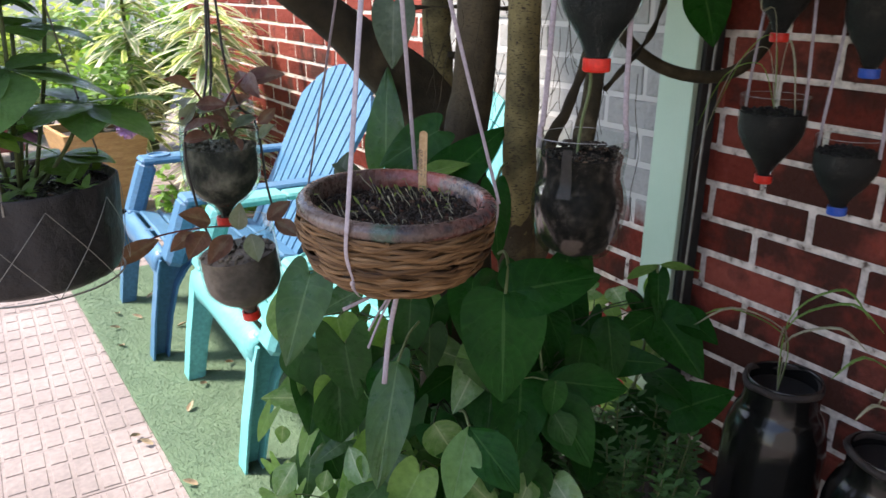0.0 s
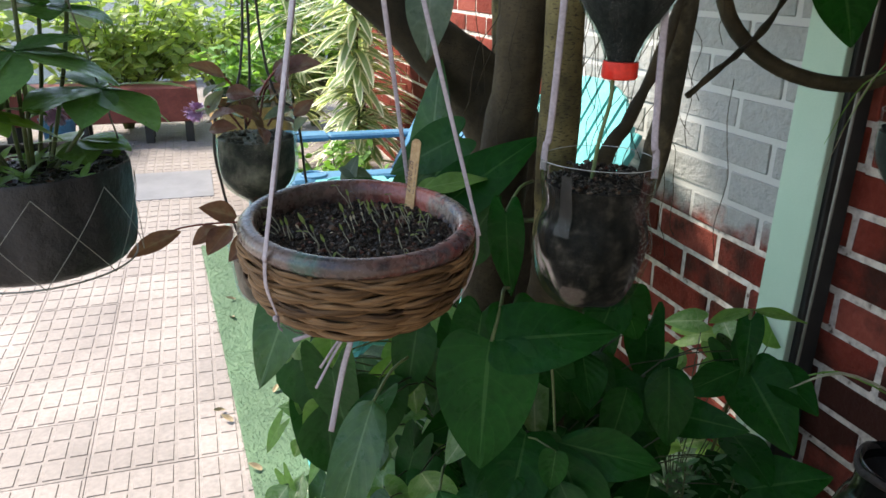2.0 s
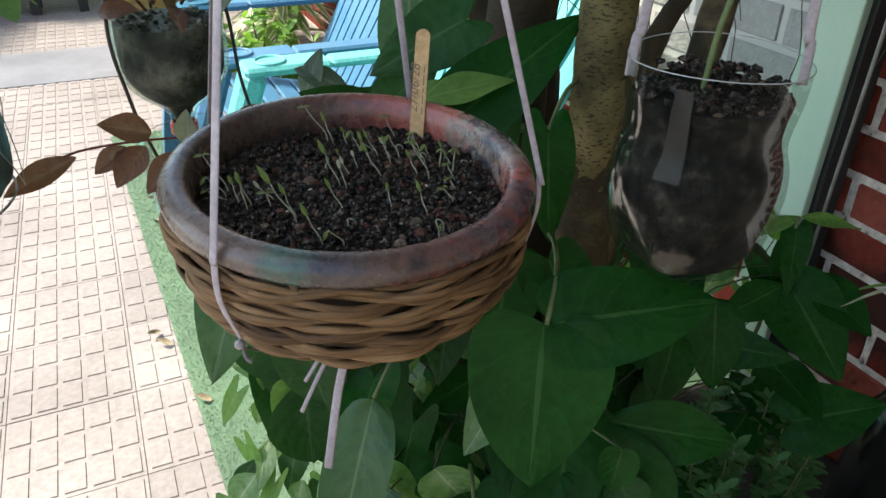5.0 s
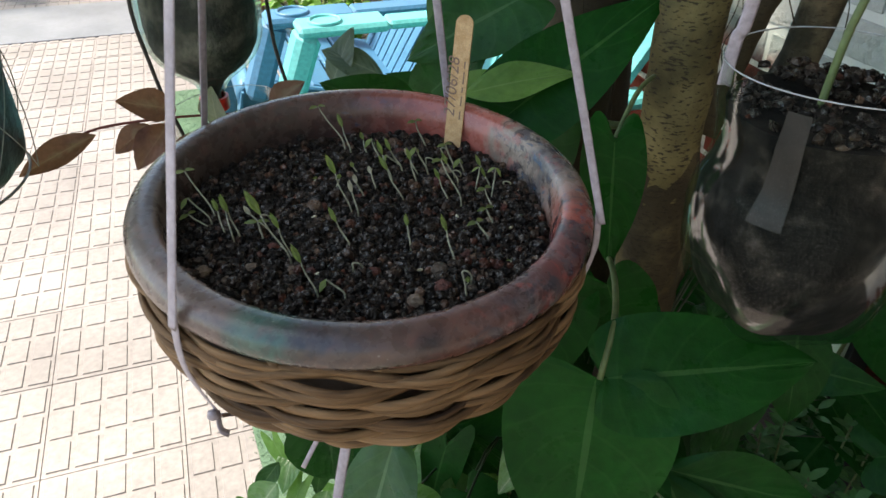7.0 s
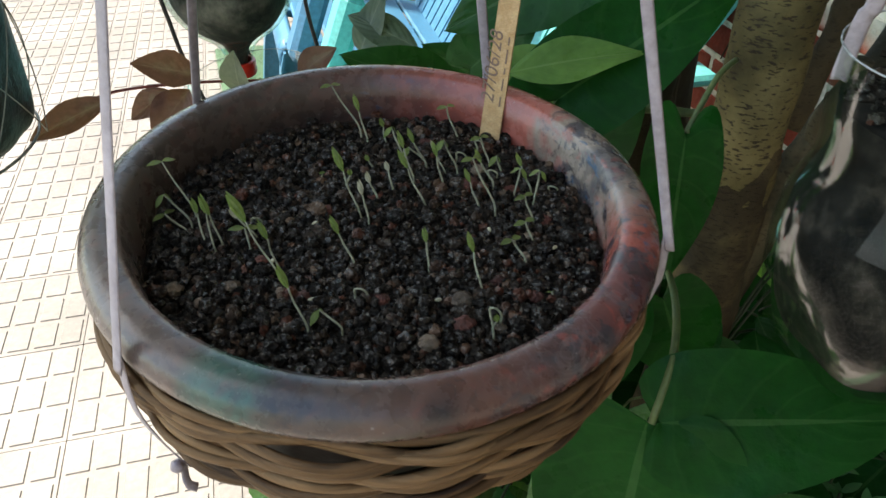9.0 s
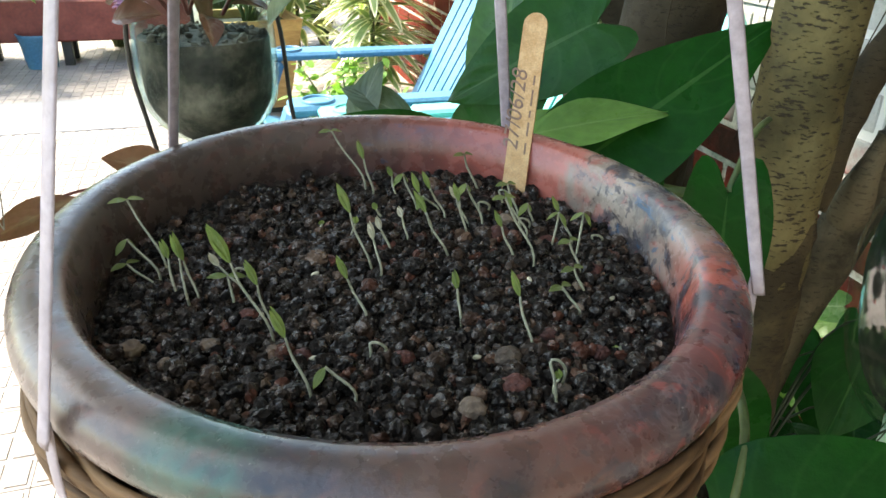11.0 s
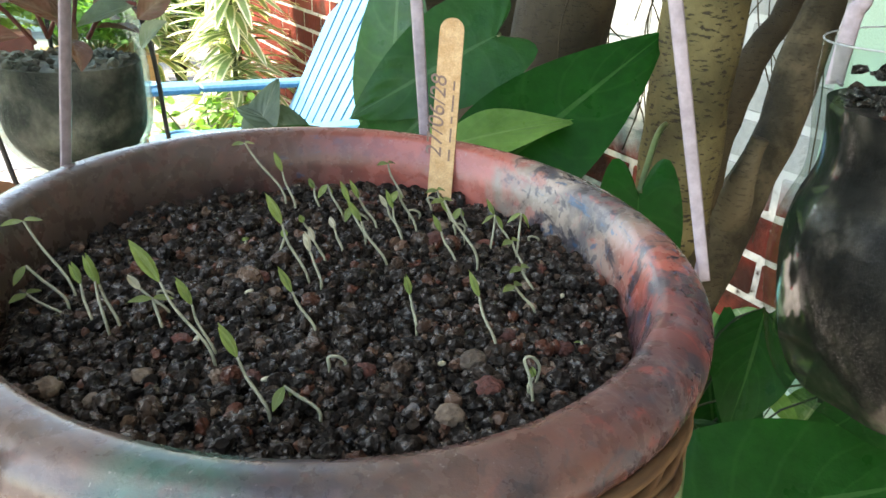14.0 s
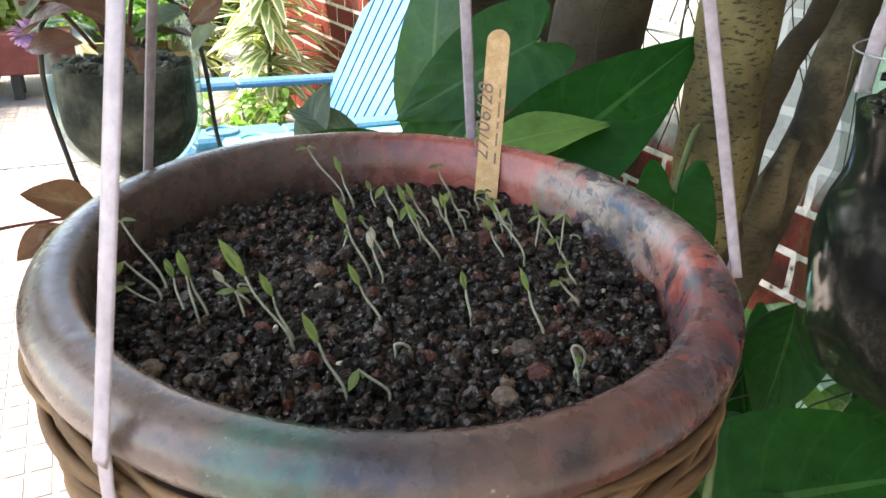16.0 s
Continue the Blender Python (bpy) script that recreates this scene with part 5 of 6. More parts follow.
# dark pots at the foot of the wall
for k, (x, y, r, top) in enumerate(((1.30, 0.745, 0.098, 0.515), (1.30, 0.515, 0.10, 0.47))):
    p = thing("black_planter", "glossy black plastic container cut open, holding soil", "planter", pose(x, y, 0), "black planters")
    part("container", Buf().lathe(spline([(r * 0.9, 0.001), (r * 1.02, 0.02), (r * 1.03, top * 0.5), (r * 1.02, top * 0.74), (r * 0.9, top * 0.84), (r * 0.76, top * 0.90), (r * 0.74, top), (r * 0.70, top), (r * 0.70, top * 0.92)], 40), 44).disc(r * 0.9, 0.001, 44), BLACK_POT, p)
    part("soil_top", Buf().disc(r * 0.72, top * 0.95, 40), PACKED, p)
    lip = []
    for q in range(48):
        c, d = math.cos(math.pi * q / 24), math.sin(math.pi * q / 24)
        w = r * (0.745 + 0.05 * noise.noise((c * 1.3 + k, d * 1.3, 4.0)))
        lip.append((w * c, w * d, top - 0.004 + 0.014 * noise.noise((c * 1.1, d * 1.1, 9.0 + k))))
    part("crusted_rim", Buf().ring(lip, r * 0.075, 8, 0.9), CRUST, p, "dull grey-brown crust round the rim")
    g = thing("grass_clump", "few long thin pale leaf blades growing from the black planter", "plant")
    gb = random.Random(20 + k)
    for j in range(6):
        a, h, out = gb.uniform(2.2, 5.2), gb.uniform(0.16, 0.30), gb.uniform(0.05, 0.2)
        b = Vector((x - 0.01, y + 0.005, top * 0.94))
        e = b + Vector((out * math.cos(a), out * math.sin(a), h * 0.75))
        part("blade", Buf().tube(spline([tuple(b), tuple(b + Vector((0, 0, h * 0.6))), tuple(b.lerp(e, 0.6) + Vector((0, 0, h * 0.45))), tuple(e)], 14), [0.003] * 4 + [0.0036] * 6 + [0.003, 0.0022, 0.0014, 0.0005], 6, 0.25), PALE_STEM if j % 2 else FRESH_LEAF, g)

# ---- the black grow bag ----
BAG = Vector((0.028, 1.155, 0.862))
bag = thing("grow_bag", "round black plastic grow bag hung in wire netting", "planter", pose(*BAG))
bp = spline([(0.11, 0.0), (0.122, 0.01), (0.128, 0.04), (0.129, 0.09), (0.130, 0.134), (0.127, 0.138), (0.122, 0.131)], 24)
sheet = Buf().lathe(bp, 72, None, lambda a, i: 1 + 0.012 * math.sin(9 * a + 0.5 * i * 0.3) + 0.008 * math.sin(17 * a + i * 0.2)).disc(0.11, 0.0, 60)
part("bag_skin", sheet, BLACK_BAG, bag)
part("bag_soil", Buf().disc(0.124, 0.124, 60), PACKED, bag)
crumb = Buf()
for i in range(500):
    r, a = 0.12 * math.sqrt(srnd.random()), srnd.random() * 6.28
    crumb.blob((r * math.cos(a), r * math.sin(a), 0.125), srnd.uniform(0.002, 0.006), (1, 1, 0.7), 0.4, 1, srnd)
part("soil_layer", crumb, SOIL, bag, "", False)
net = Buf()
for i in range(9):
    a0 = 2 * math.pi * i / 9
    for q in (-1, 1):
        pts = []
        for k in range(9):
            f = k / 8
            a = a0 + q * f * 2 * math.pi / 9
            pts.append((0.134 * math.cos(a), 0.134 * math.sin(a), 0.12 - 0.12 * f))
        net.tube(pts, 0.0006, 5)
net.ring([(0.125 * math.cos(2 * math.pi * k / 60), 0.125 * math.sin(2 * math.pi * k / 60), -0.002) for k in range(60)], 0.0014, 6)
part("netting", net, PALE_WIRE, bag, "thin wire netting round the bag")
for a in (20, 140, 260):
    c, d = math.cos(radians(a)), math.sin(radians(a))
    part("hanger", Buf().tube([(0.13 * c, 0.13 * d, 0.12), (0.03 * c, 0.03 * d, 0.6), (0, 0, 1.49)], 0.0014, 5), PALE_WIRE, bag)


def rosette(parent, at, n, length, width, mat, shape="lance", rise=0.25, rnd=None, droop=0.3, name="leaf"):
    """A whorl of leaves round a shoot's end."""
    rnd = rnd or RND
    for k in range(n):
        a = 2.4 * k + rnd.uniform(-0.3, 0.3)
        l = length * rnd.uniform(0.7, 1.1)
        e = Vector(at) + Vector((l * math.cos(a), l * math.sin(a), l * (rise + rnd.uniform(-0.25, 0.2)) * (1 if k < n * 0.6 else 2)))
        part(name, Buf().leaf(at, e, width * l / length, shape, (rnd.uniform(-0.2, 0.2), rnd.uniform(-0.2, 0.2), 1), droop, 0.18, 0.012), mat, parent)


balsam = thing("balsam_plant", "leafy green balsam plant growing from the grow bag", "plant")
brnd = random.Random(5)
for (hx, hy, hz, n, ln) in ((0.13, 1.17, 1.095, 9, 0.115), (0.04, 1.13, 1.15, 9, 0.125), (-0.05, 1.19, 1.12, 9, 0.12), (0.06, 1.24, 1.20, 9, 0.115), (-0.02, 1.10, 1.08, 8, 0.11), (-0.10, 1.14, 1.20, 9, 0.12), (0.0, 1.2, 1.25, 9, 0.12), (-0.14, 1.2, 1.10, 9, 0.12), (-0.06, 1.12, 1.30, 8, 0.12), (0.05, 1.16, 1.32, 8, 0.12), (-0.16, 1.15, 1.30, 8, 0.12), (-0.2, 1.25, 1.25, 8, 0.12), (0.11, 1.22, 1.27, 8, 0.11), (0.09, 1.19, 1.02, 6, 0.07)):
    foot = (0.028 + (hx - 0.028) * 0.3, 1.155 + (hy - 1.155) * 0.3, 0.985)
    part("stem", Buf().tube(spline([foot, (hx * 0.6 + foot[0] * 0.4, hy * 0.6 + foot[1] * 0.4, (hz + 0.985) / 2), (hx, hy, hz)], 10), 0.003, 7), VINE, balsam)
    rosette(balsam, (hx, hy, hz), n, ln, 0.040, BALSAM_LEAF if brnd.random() < 0.65 else FRESH_LEAF, "lance", 0.0, brnd, 0.22)

weeds = thing("small_weed", "tiny green weeds sprouting on the grow bag's soil", "plant")
for k in range(22):
    a, q = brnd.uniform(0, 6.28), 0.115 * math.sqrt(brnd.random())
    rosette(weeds, (BAG.x + q * math.cos(a), BAG.y + q * math.sin(a), BAG.z + 0.132), 5, 0.02, 0.006, FRESH_LEAF, "egg", 0.5, brnd)

# ---- bronze-leaved trailing plant in the left bottles ----
bronze = thing("bronze_plant", "trailing plant with bronze-red and silver leaves in the bottles", "plant")
nrnd = random.Random(9)
for (bx, by, bz, ex, ey, ez, ln) in ((0.33, 1.25, 1.02, 0.39, 1.23, 1.12, 0.07), (0.33, 1.25, 1.02, 0.30, 1.22, 1.10, 0.06), (0.35, 1.27, 1.02, 0.37, 1.28, 1.08, 0.06), (0.32, 1.22, 1.02, 0.27, 1.20, 1.06, 0.06), (0.36, 1.24, 1.02, 0.40, 1.22, 1.05, 0.05), (0.34, 1.23, 1.03, 0.345, 1.20, 1.05, 0.05)):
    part("stem", Buf().tube(spline([(bx, by, bz), ((bx + ex) / 2, (by + ey) / 2, (bz + ez) / 2 + 0.015), (ex, ey, ez)], 10), 0.002, 6), MAROON, bronze)
    for k in range(4):
        d = Vector((nrnd.uniform(-1, 1), nrnd.uniform(-1, 0.6), nrnd.uniform(-0.3, 0.9))).normalized() * ln * nrnd.uniform(0.7, 1.1)
        part("leaf", Buf().leaf((ex, ey, ez - 0.012 * k), Vector((ex, ey, ez - 0.012 * k)) + d, ln * 0.22, "lance", (nrnd.uniform(-1, 1), -0.6, 0.6), 0.2, 0.6), BRONZE_LEAF if nrnd.random() < 0.75 else GREY_LEAF, bronze)
for (ax, ay, az, ex, ey, ez, w, mat) in ((0.215, 1.20, 0.868, 0.130, 1.186, 0.842, 0.016, BRONZE_LEAF), (0.27, 1.20, 0.872, 0.228, 1.19, 0.850, 0.014, BRONZE_LEAF), (0.30, 1.20, 0.885, 0.25, 1.17, 0.915, 0.018, BRONZE_LEAF), (0.29, 1.20, 0.87, 0.25, 1.16, 0.845, 0.020, BRONZE_LEAF), (0.33, 1.19, 0.86, 0.28, 1.16, 0.83, 0.018, BRONZE_LEAF), (0.34, 1.18, 0.87, 0.335, 1.15, 0.92, 0.016, GREY_LEAF), (0.40, 1.21, 0.87, 0.435, 1.19, 0.905, 0.016, BRONZE_LEAF), (0.36, 1.18, 0.86, 0.36, 1.15, 0.82, 0.018, GREY_LEAF), (0.41, 1.2, 0.87, 0.44, 1.16, 0.85, 0.015, BRONZE_LEAF)):
    part("leaf", Buf().leaf((ax, ay, az), (ex, ey, ez), w, "lance", (-0.3, -0.8, 0.6), 0.15, 0.45), mat, bronze)
part("runner", Buf().tube(spline([(0.36, 1.23, 0.86), (0.29, 1.205, 0.875), (0.22, 1.205, 0.873), (0.18, 1.2, 0.862)], 16), 0.0016, 6), MAROON, bronze)

# ---- arrowhead vine round the tree ----
vine = thing("arrowhead_vine", "arrowhead vine with large dark green lobed leaves round the trunks", "vine")


def big_leaf(base, tip, width, shape, up, mat=ARROW_LEAF, bend=0.12, fold=0.15, stalk=None, ripple=0.022):
    l = part("leaf", Buf().leaf(base, tip, width, shape, up, bend, fold, ripple, 4, 22), mat, vine)
    if stalk:
        part("stalk", Buf().tube(spline([tuple(base), tuple(Vector(base).lerp(Vector(stalk), 0.5) + Vector((0, 0, 0.01))), tuple(stalk)], 10), 0.0018, 7), VINE, l)
    return l


FRONT = (-0.45, -0.75, 0.5)
big_leaf((0.527, 0.685, 0.890), (0.503, 0.646, 0.757), 0.055, "lobe", (-0.42, -0.70, 0.58), bend=0.10, fold=0.06)
big_leaf((0.533, 0.682, 0.893), (0.650, 0.635, 0.912), 0.038, "lobe", (-0.38, -0.68, 0.62), bend=0.10, fold=0.06)
part("stalk", Buf().tube(spline([(0.529, 0.684, 0.891), (0.545, 0.702, 0.921), (0.560, 0.730, 0.928), (0.588, 0.780, 0.905)], 14), 0.0021, 7), VINE, vine)
big_leaf((0.600, 0.795, 0.87), (0.635, 0.780, 0.780), 0.034, "heart", FRONT)
big_leaf((0.570, 0.815, 0.86), (0.545, 0.790, 0.760), 0.036, "heart", FRONT)
big_leaf((0.638, 0.726, 0.716), (0.661, 0.633, 0.61), 0.040, "lance", FRONT, stalk=(0.64, 0.76, 0.82))
big_leaf((0.638, 0.726, 0.716), (0.747, 0.654, 0.702), 0.032, "lance", FRONT)
big_leaf((0.638, 0.726, 0.716), (0.563, 0.776, 0.653), 0.030, "lance", FRONT)
big_leaf((0.350, 0.890, 0.885), (0.290, 0.852, 0.775), 0.037, "heart", FRONT, LIT_LEAF)
big_leaf((0.42, 0.771, 0.785), (0.35, 0.704, 0.650), 0.030, "egg", FRONT, LIT_LEAF, stalk=(0.47, 0.80, 0.82))
big_leaf((0.471, 0.674, 0.721), (0.485, 0.585, 0.672), 0.030, "lance", FRONT, stalk=(0.5, 0.74, 0.70))
big_leaf((0.471, 0.674, 0.721), (0.412, 0.622, 0.655), 0.026, "lance", FRONT, BALSAM_LEAF)
big_leaf((1.086, 0.917, 0.750), (1.162, 0.872, 0.745), 0.014, "lance", (0, -0.3, 1), FRESH_LEAF)
big_leaf((1.086, 0.917, 0.750), (1.010, 0.925, 0.740), 0.014, "lance", (0, -0.3, 1), FRESH_LEAF)
big_leaf((1.083, 0.913, 0.735), (1.052, 0.871, 0.655), 0.022, "heart", FRONT)
big_leaf((1.076, 0.887, 0.650), (1.094, 0.781, 0.560), 0.055, "heart", FRONT)
big_leaf((1.028, 0.796, 0.500), (1.125, 0.735, 0.550), 0.050, "heart", (-0.3, -0.5, 0.8), ARROW_LEAF)
big_leaf((0.884, 0.846, 0.715), (0.866, 0.797, 0.610), 0.035, "egg", FRONT)
big_leaf((1.061, 0.89, 0.661), (0.959, 0.892, 0.631), 0.028, "lance", FRONT)
part("stem", Buf().tube(spline([(1.05, 0.95, 0.3), (1.07, 0.92, 0.55), (1.083, 0.915, 0.75)], 12), 0.003, 7), VINE, vine)
# behind the pot
big_leaf((0.535, 0.86, 0.990), (0.655, 0.855, 1.076), 0.036, "heart", (-0.45, -0.75, 0.55), stalk=(0.58, 0.93, 0.86))
big_leaf((0.565, 0.905, 1.062), (0.478, 0.930, 1.015), 0.032, "heart", (-0.5, -0.75, 0.4), MID_LEAF, stalk=(0.60, 0.93, 1.0))
big_leaf((0.505, 0.872, 1.006), (0.580, 0.846, 1.030), 0.017, "lance", (-0.3, -0.4, 0.9), FRESH_LEAF)
big_leaf((0.584, 0.790, 0.998), (0.590, 0.783, 0.886), 0.0225, "heart", (-0.6, -0.8, 0.1), stalk=(0.635, 0.83, 1.02))
big_leaf((0.606, 1.15, 0.96), (0.620, 1.17, 1.13), 0.037, "heart", (-0.6, -0.8, 0.1), LIT_LEAF)
big_leaf((0.47, 0.90, 0.985), (0.41, 0.885, 1.022), 0.022, "heart", (-0.3, -0.7, 0.6), MID_LEAF)
big_leaf((0.50, 0.93, 0.985), (0.535, 0.90, 1.035), 0.024, "heart", (-0.4, -0.8, 0.4), MID_LEAF)
big_leaf((0.468, 0.95, 0.995), (0.424, 0.97, 1.018), 0.013, "lance", (-0.3, -0.5, 0.8), DUSKY_LEAF)
big_leaf((0.430, 0.965, 0.990), (0.446, 0.965, 1.032), 0.011, "egg", (-0.6, -0.7, 0.2), DUSKY_LEAF)
big_leaf((0.52, 0.89, 0.985), (0.55, 0.86, 1.015), 0.026, "heart", (-0.4, -0.8, 0.4), FRESH_LEAF)
big_leaf((0.56, 0.98, 0.93), (0.48, 0.97, 0.985), 0.035, "heart", (-0.4, -0.8, 0.4), MID_LEAF)
big_leaf((0.585, 0.93, 0.90), (0.62, 0.90, 0.98), 0.035, "heart", (-0.4, -0.8, 0.4), MID_LEAF)
# layers of small leaves that spill towards the chairs
trnd = random.Random(91)
for i in range(230):
    x = trnd.uniform(0.27, 0.66)
    y = trnd.uniform(0.66, 1.02)
    z = trnd.uniform(0.12, 0.66) * (0.72 + 0.45 * min(1.0, (x - 0.27) / 0.3))
    ln = trnd.uniform(0.05, 0.10)
    d = Vector((trnd.uniform(-0.9, 0.5), trnd.uniform(-1, 0.1), trnd.uniform(-1.2, 0.0))).normalized() * ln
    # leaf colour imitates the light: lit tones below x 0.5, mostly dark ones beyond
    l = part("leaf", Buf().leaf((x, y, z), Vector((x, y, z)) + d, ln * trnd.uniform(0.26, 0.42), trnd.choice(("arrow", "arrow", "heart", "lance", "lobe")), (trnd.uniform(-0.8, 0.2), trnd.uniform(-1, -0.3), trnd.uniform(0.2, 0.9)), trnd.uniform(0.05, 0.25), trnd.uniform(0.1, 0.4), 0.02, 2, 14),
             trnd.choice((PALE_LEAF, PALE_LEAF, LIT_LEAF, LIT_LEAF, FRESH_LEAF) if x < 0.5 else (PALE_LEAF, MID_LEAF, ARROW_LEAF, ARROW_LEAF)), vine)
    part("stalk", Buf().tube(spline([(x, y, z), (x * 0.75 + 0.15, y * 0.75 + 0.24, z - 0.03), (x * 0.4 + 0.4, y * 0.4 + 0.58, max(0.04, z - 0.15))], 7), 0.0012, 5), VINE, l)
# leaves hanging in front of the chair seat
for i in range(16):
    x, y, z = trnd.uniform(0.34, 0.56), trnd.uniform(0.84, 1.02), trnd.uniform(0.66, 0.84)
    d = Vector((trnd.uniform(-0.6, 0.4), trnd.uniform(-0.8, 0.0), trnd.uniform(-1.4, -0.7))).normalized() * trnd.uniform(0.07, 0.12)
    l = part("leaf", Buf().leaf((x, y, z), Vector((x, y, z)) + d, d.length * trnd.uniform(0.3, 0.42), trnd.choice(("arrow", "heart", "lobe", "lance")), (trnd.uniform(-0.7, 0.2), -0.8, trnd.uniform(0.2, 0.7)), 0.15, 0.25, 0.02, 3, 16), trnd.choice((MID_LEAF, MID_LEAF, PALE_LEAF, FRESH_LEAF)), vine)
    part("stalk", Buf().tube(spline([(x, y, z), (x * 0.7 + 0.18, y * 0.7 + 0.3, z + 0.01), (0.62, 1.02, z - 0.08)], 7), 0.0013, 5), VINE, l)
# dark leaves added to imitate the shaded hollow round the foot of the slim trunk
for i in range(16):
    x, y, z = trnd.uniform(0.64, 0.80), trnd.uniform(0.80, 0.86), trnd.uniform(0.62, 0.90)
    d = Vector((trnd.uniform(-0.7, 0.7), trnd.uniform(-0.7, 0.0), trnd.uniform(-1.2, -0.2))).normalized() * trnd.uniform(0.06, 0.10)
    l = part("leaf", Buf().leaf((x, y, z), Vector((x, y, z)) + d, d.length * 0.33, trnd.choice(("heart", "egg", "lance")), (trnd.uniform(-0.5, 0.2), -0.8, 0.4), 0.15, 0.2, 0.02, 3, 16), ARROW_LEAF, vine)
    part("stalk", Buf().tube(spline([(x, y, z), (x * 0.6 + 0.28, y + 0.01, z - 0.02), (0.70, 0.84, z - 0.10)], 7), 0.0013, 5), DARK_STEM, l)
# leaves low beside the post, their sunlit look put into bright leaf colours
lrnd = random.Random(77)
for i in range(26):
    x, y, z = lrnd.uniform(1.16, 1.42), lrnd.uniform(1.12, 1.42), lrnd.uniform(0.16, 0.50)
    d = Vector((lrnd.uniform(-1, 0.3), lrnd.uniform(-1, 0.3), lrnd.uniform(-0.6, 0.5))).normalized() * lrnd.uniform(0.06, 0.11)
    l = part("leaf", Buf().leaf((x, y, z), Vector((x, y, z)) + d, d.length * 0.34, lrnd.choice(("heart", "egg", "arrow")), (lrnd.uniform(-0.6, 0.2), -0.6, 0.8), 0.15, 0.2, 0.015, 2, 14), FRESH_LEAF if lrnd.random() < 0.6 else PALE_LEAF, vine)
    part("stalk", Buf().tube(spline([(x, y, z), (x * 0.6 + 0.51, y * 0.6 + 0.51, z * 0.6), (1.28, 1.27, 0.03)], 7), 0.0013, 5), DARK_STEM, l)
# hanging from above
big_leaf((0.572, 1.05, 1.238), (0.556, 1.03, 1.140), 0.034, "heart", FRONT, DUSKY_LEAF)
big_leaf((1.20, 0.98, 1.26), (1.22, 0.95, 1.16), 0.05, "heart", FRONT)
frnd = random.Random(21)
for i in range(190):
    # a thicket below the pot, thinner towards the chairs
    x, y, z = frnd.uniform(0.43, 1.12), frnd.uniform(0.74, 1.22), frnd.uniform(0.16, 0.80)
    if x > 0.6:
        y += 0.12
    if x > 0.8:
        z *= 0.85
    ln = frnd.uniform(0.06, 0.11) if x < 0.7 else frnd.uniform(0.07, 0.14)
    d = Vector((frnd.uniform(-1, 0.6), frnd.uniform(-1, 0.2), frnd.uniform(-1.1, 0.1))).normalized() * ln
    # pale and lit leaf colours imitate sun on the side towards the chairs
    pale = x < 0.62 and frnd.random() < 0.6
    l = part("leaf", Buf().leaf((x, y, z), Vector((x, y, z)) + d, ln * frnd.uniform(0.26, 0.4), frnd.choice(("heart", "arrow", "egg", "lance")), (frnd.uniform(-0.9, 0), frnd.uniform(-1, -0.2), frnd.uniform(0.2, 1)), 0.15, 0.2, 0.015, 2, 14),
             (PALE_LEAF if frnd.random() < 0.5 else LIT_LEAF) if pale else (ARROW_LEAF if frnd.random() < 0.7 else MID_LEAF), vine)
    part("stalk", Buf().tube(spline([(x, y, z), (x * 0.7 + 0.21, y * 0.7 + 0.31, z - 0.02), (x * 0.35 + 0.46, y * 0.35 + 0.65, max(0.05, z - 0.14))], 7), 0.0013, 5), DARK_STEM, l)
for i in range(9):
    x, y, z = frnd.uniform(0.56, 0.76), frnd.uniform(0.72, 0.82), frnd.uniform(0.34, 0.76)
    d = Vector((frnd.uniform(-0.8, 0.4), frnd.uniform(-1, -0.2), frnd.uniform(-1.2, -0.3))).normalized() * frnd.uniform(0.08, 0.13)
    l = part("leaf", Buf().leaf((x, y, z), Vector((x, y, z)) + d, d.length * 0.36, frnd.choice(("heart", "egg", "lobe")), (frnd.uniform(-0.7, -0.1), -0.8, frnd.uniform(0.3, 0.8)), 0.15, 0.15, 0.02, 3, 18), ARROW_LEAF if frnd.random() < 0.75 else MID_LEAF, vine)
    part("stalk", Buf().tube(spline([(x, y, z), (x * 0.8 + 0.14, y + 0.03, z - 0.02), (0.70, 0.84, max(0.1, z - 0.12))], 7), 0.0013, 5), DARK_STEM, l)
for i in range(130):
    x, y, z = frnd.uniform(0.33, 0.62), frnd.uniform(0.78, 1.15), frnd.uniform(0.16, 0.60)
    ln = frnd.uniform(0.04, 0.085)
    d = Vector((frnd.uniform(-1, 0.3), frnd.uniform(-1, 0.2), frnd.uniform(-1.0, 0.2))).normalized() * ln
    part("leaf", Buf().leaf((x, y, z), Vector((x, y, z)) + d, ln * frnd.uniform(0.25, 0.38), frnd.choice(("arrow", "arrow", "lance")), (frnd.uniform(-0.9, 0), frnd.uniform(-1, -0.2), frnd.uniform(0.3, 1)), 0.15, 0.2, 0.015, 2, 14),
         frnd.choice((PALE_LEAF, PALE_LEAF, PALE_LEAF, LIT_LEAF, LIT_LEAF, FRESH_LEAF)), vine)

# a blue-capped bottle pushed into the bed
sunk = thing("bottle", "small clear bottle with a blue cap standing in the bed", "bottle", pose(0.634, 0.74, 0.03))
part("bottle_body", Buf().lathe(spline([(0.028, 0.0), (0.031, 0.03), (0.031, 0.34), (0.024, 0.40), (0.013, 0.435), (0.013, 0.45)], 24), 28).disc(0.028, 0.0, 28), CLEAR_GREEN, sunk)
part("cap", Buf().lathe([(0.0165, 0.437), (0.0168, 0.456), (0.015, 0.460), (0.001, 0.460)], 28), BLUE_CAP, sunk)

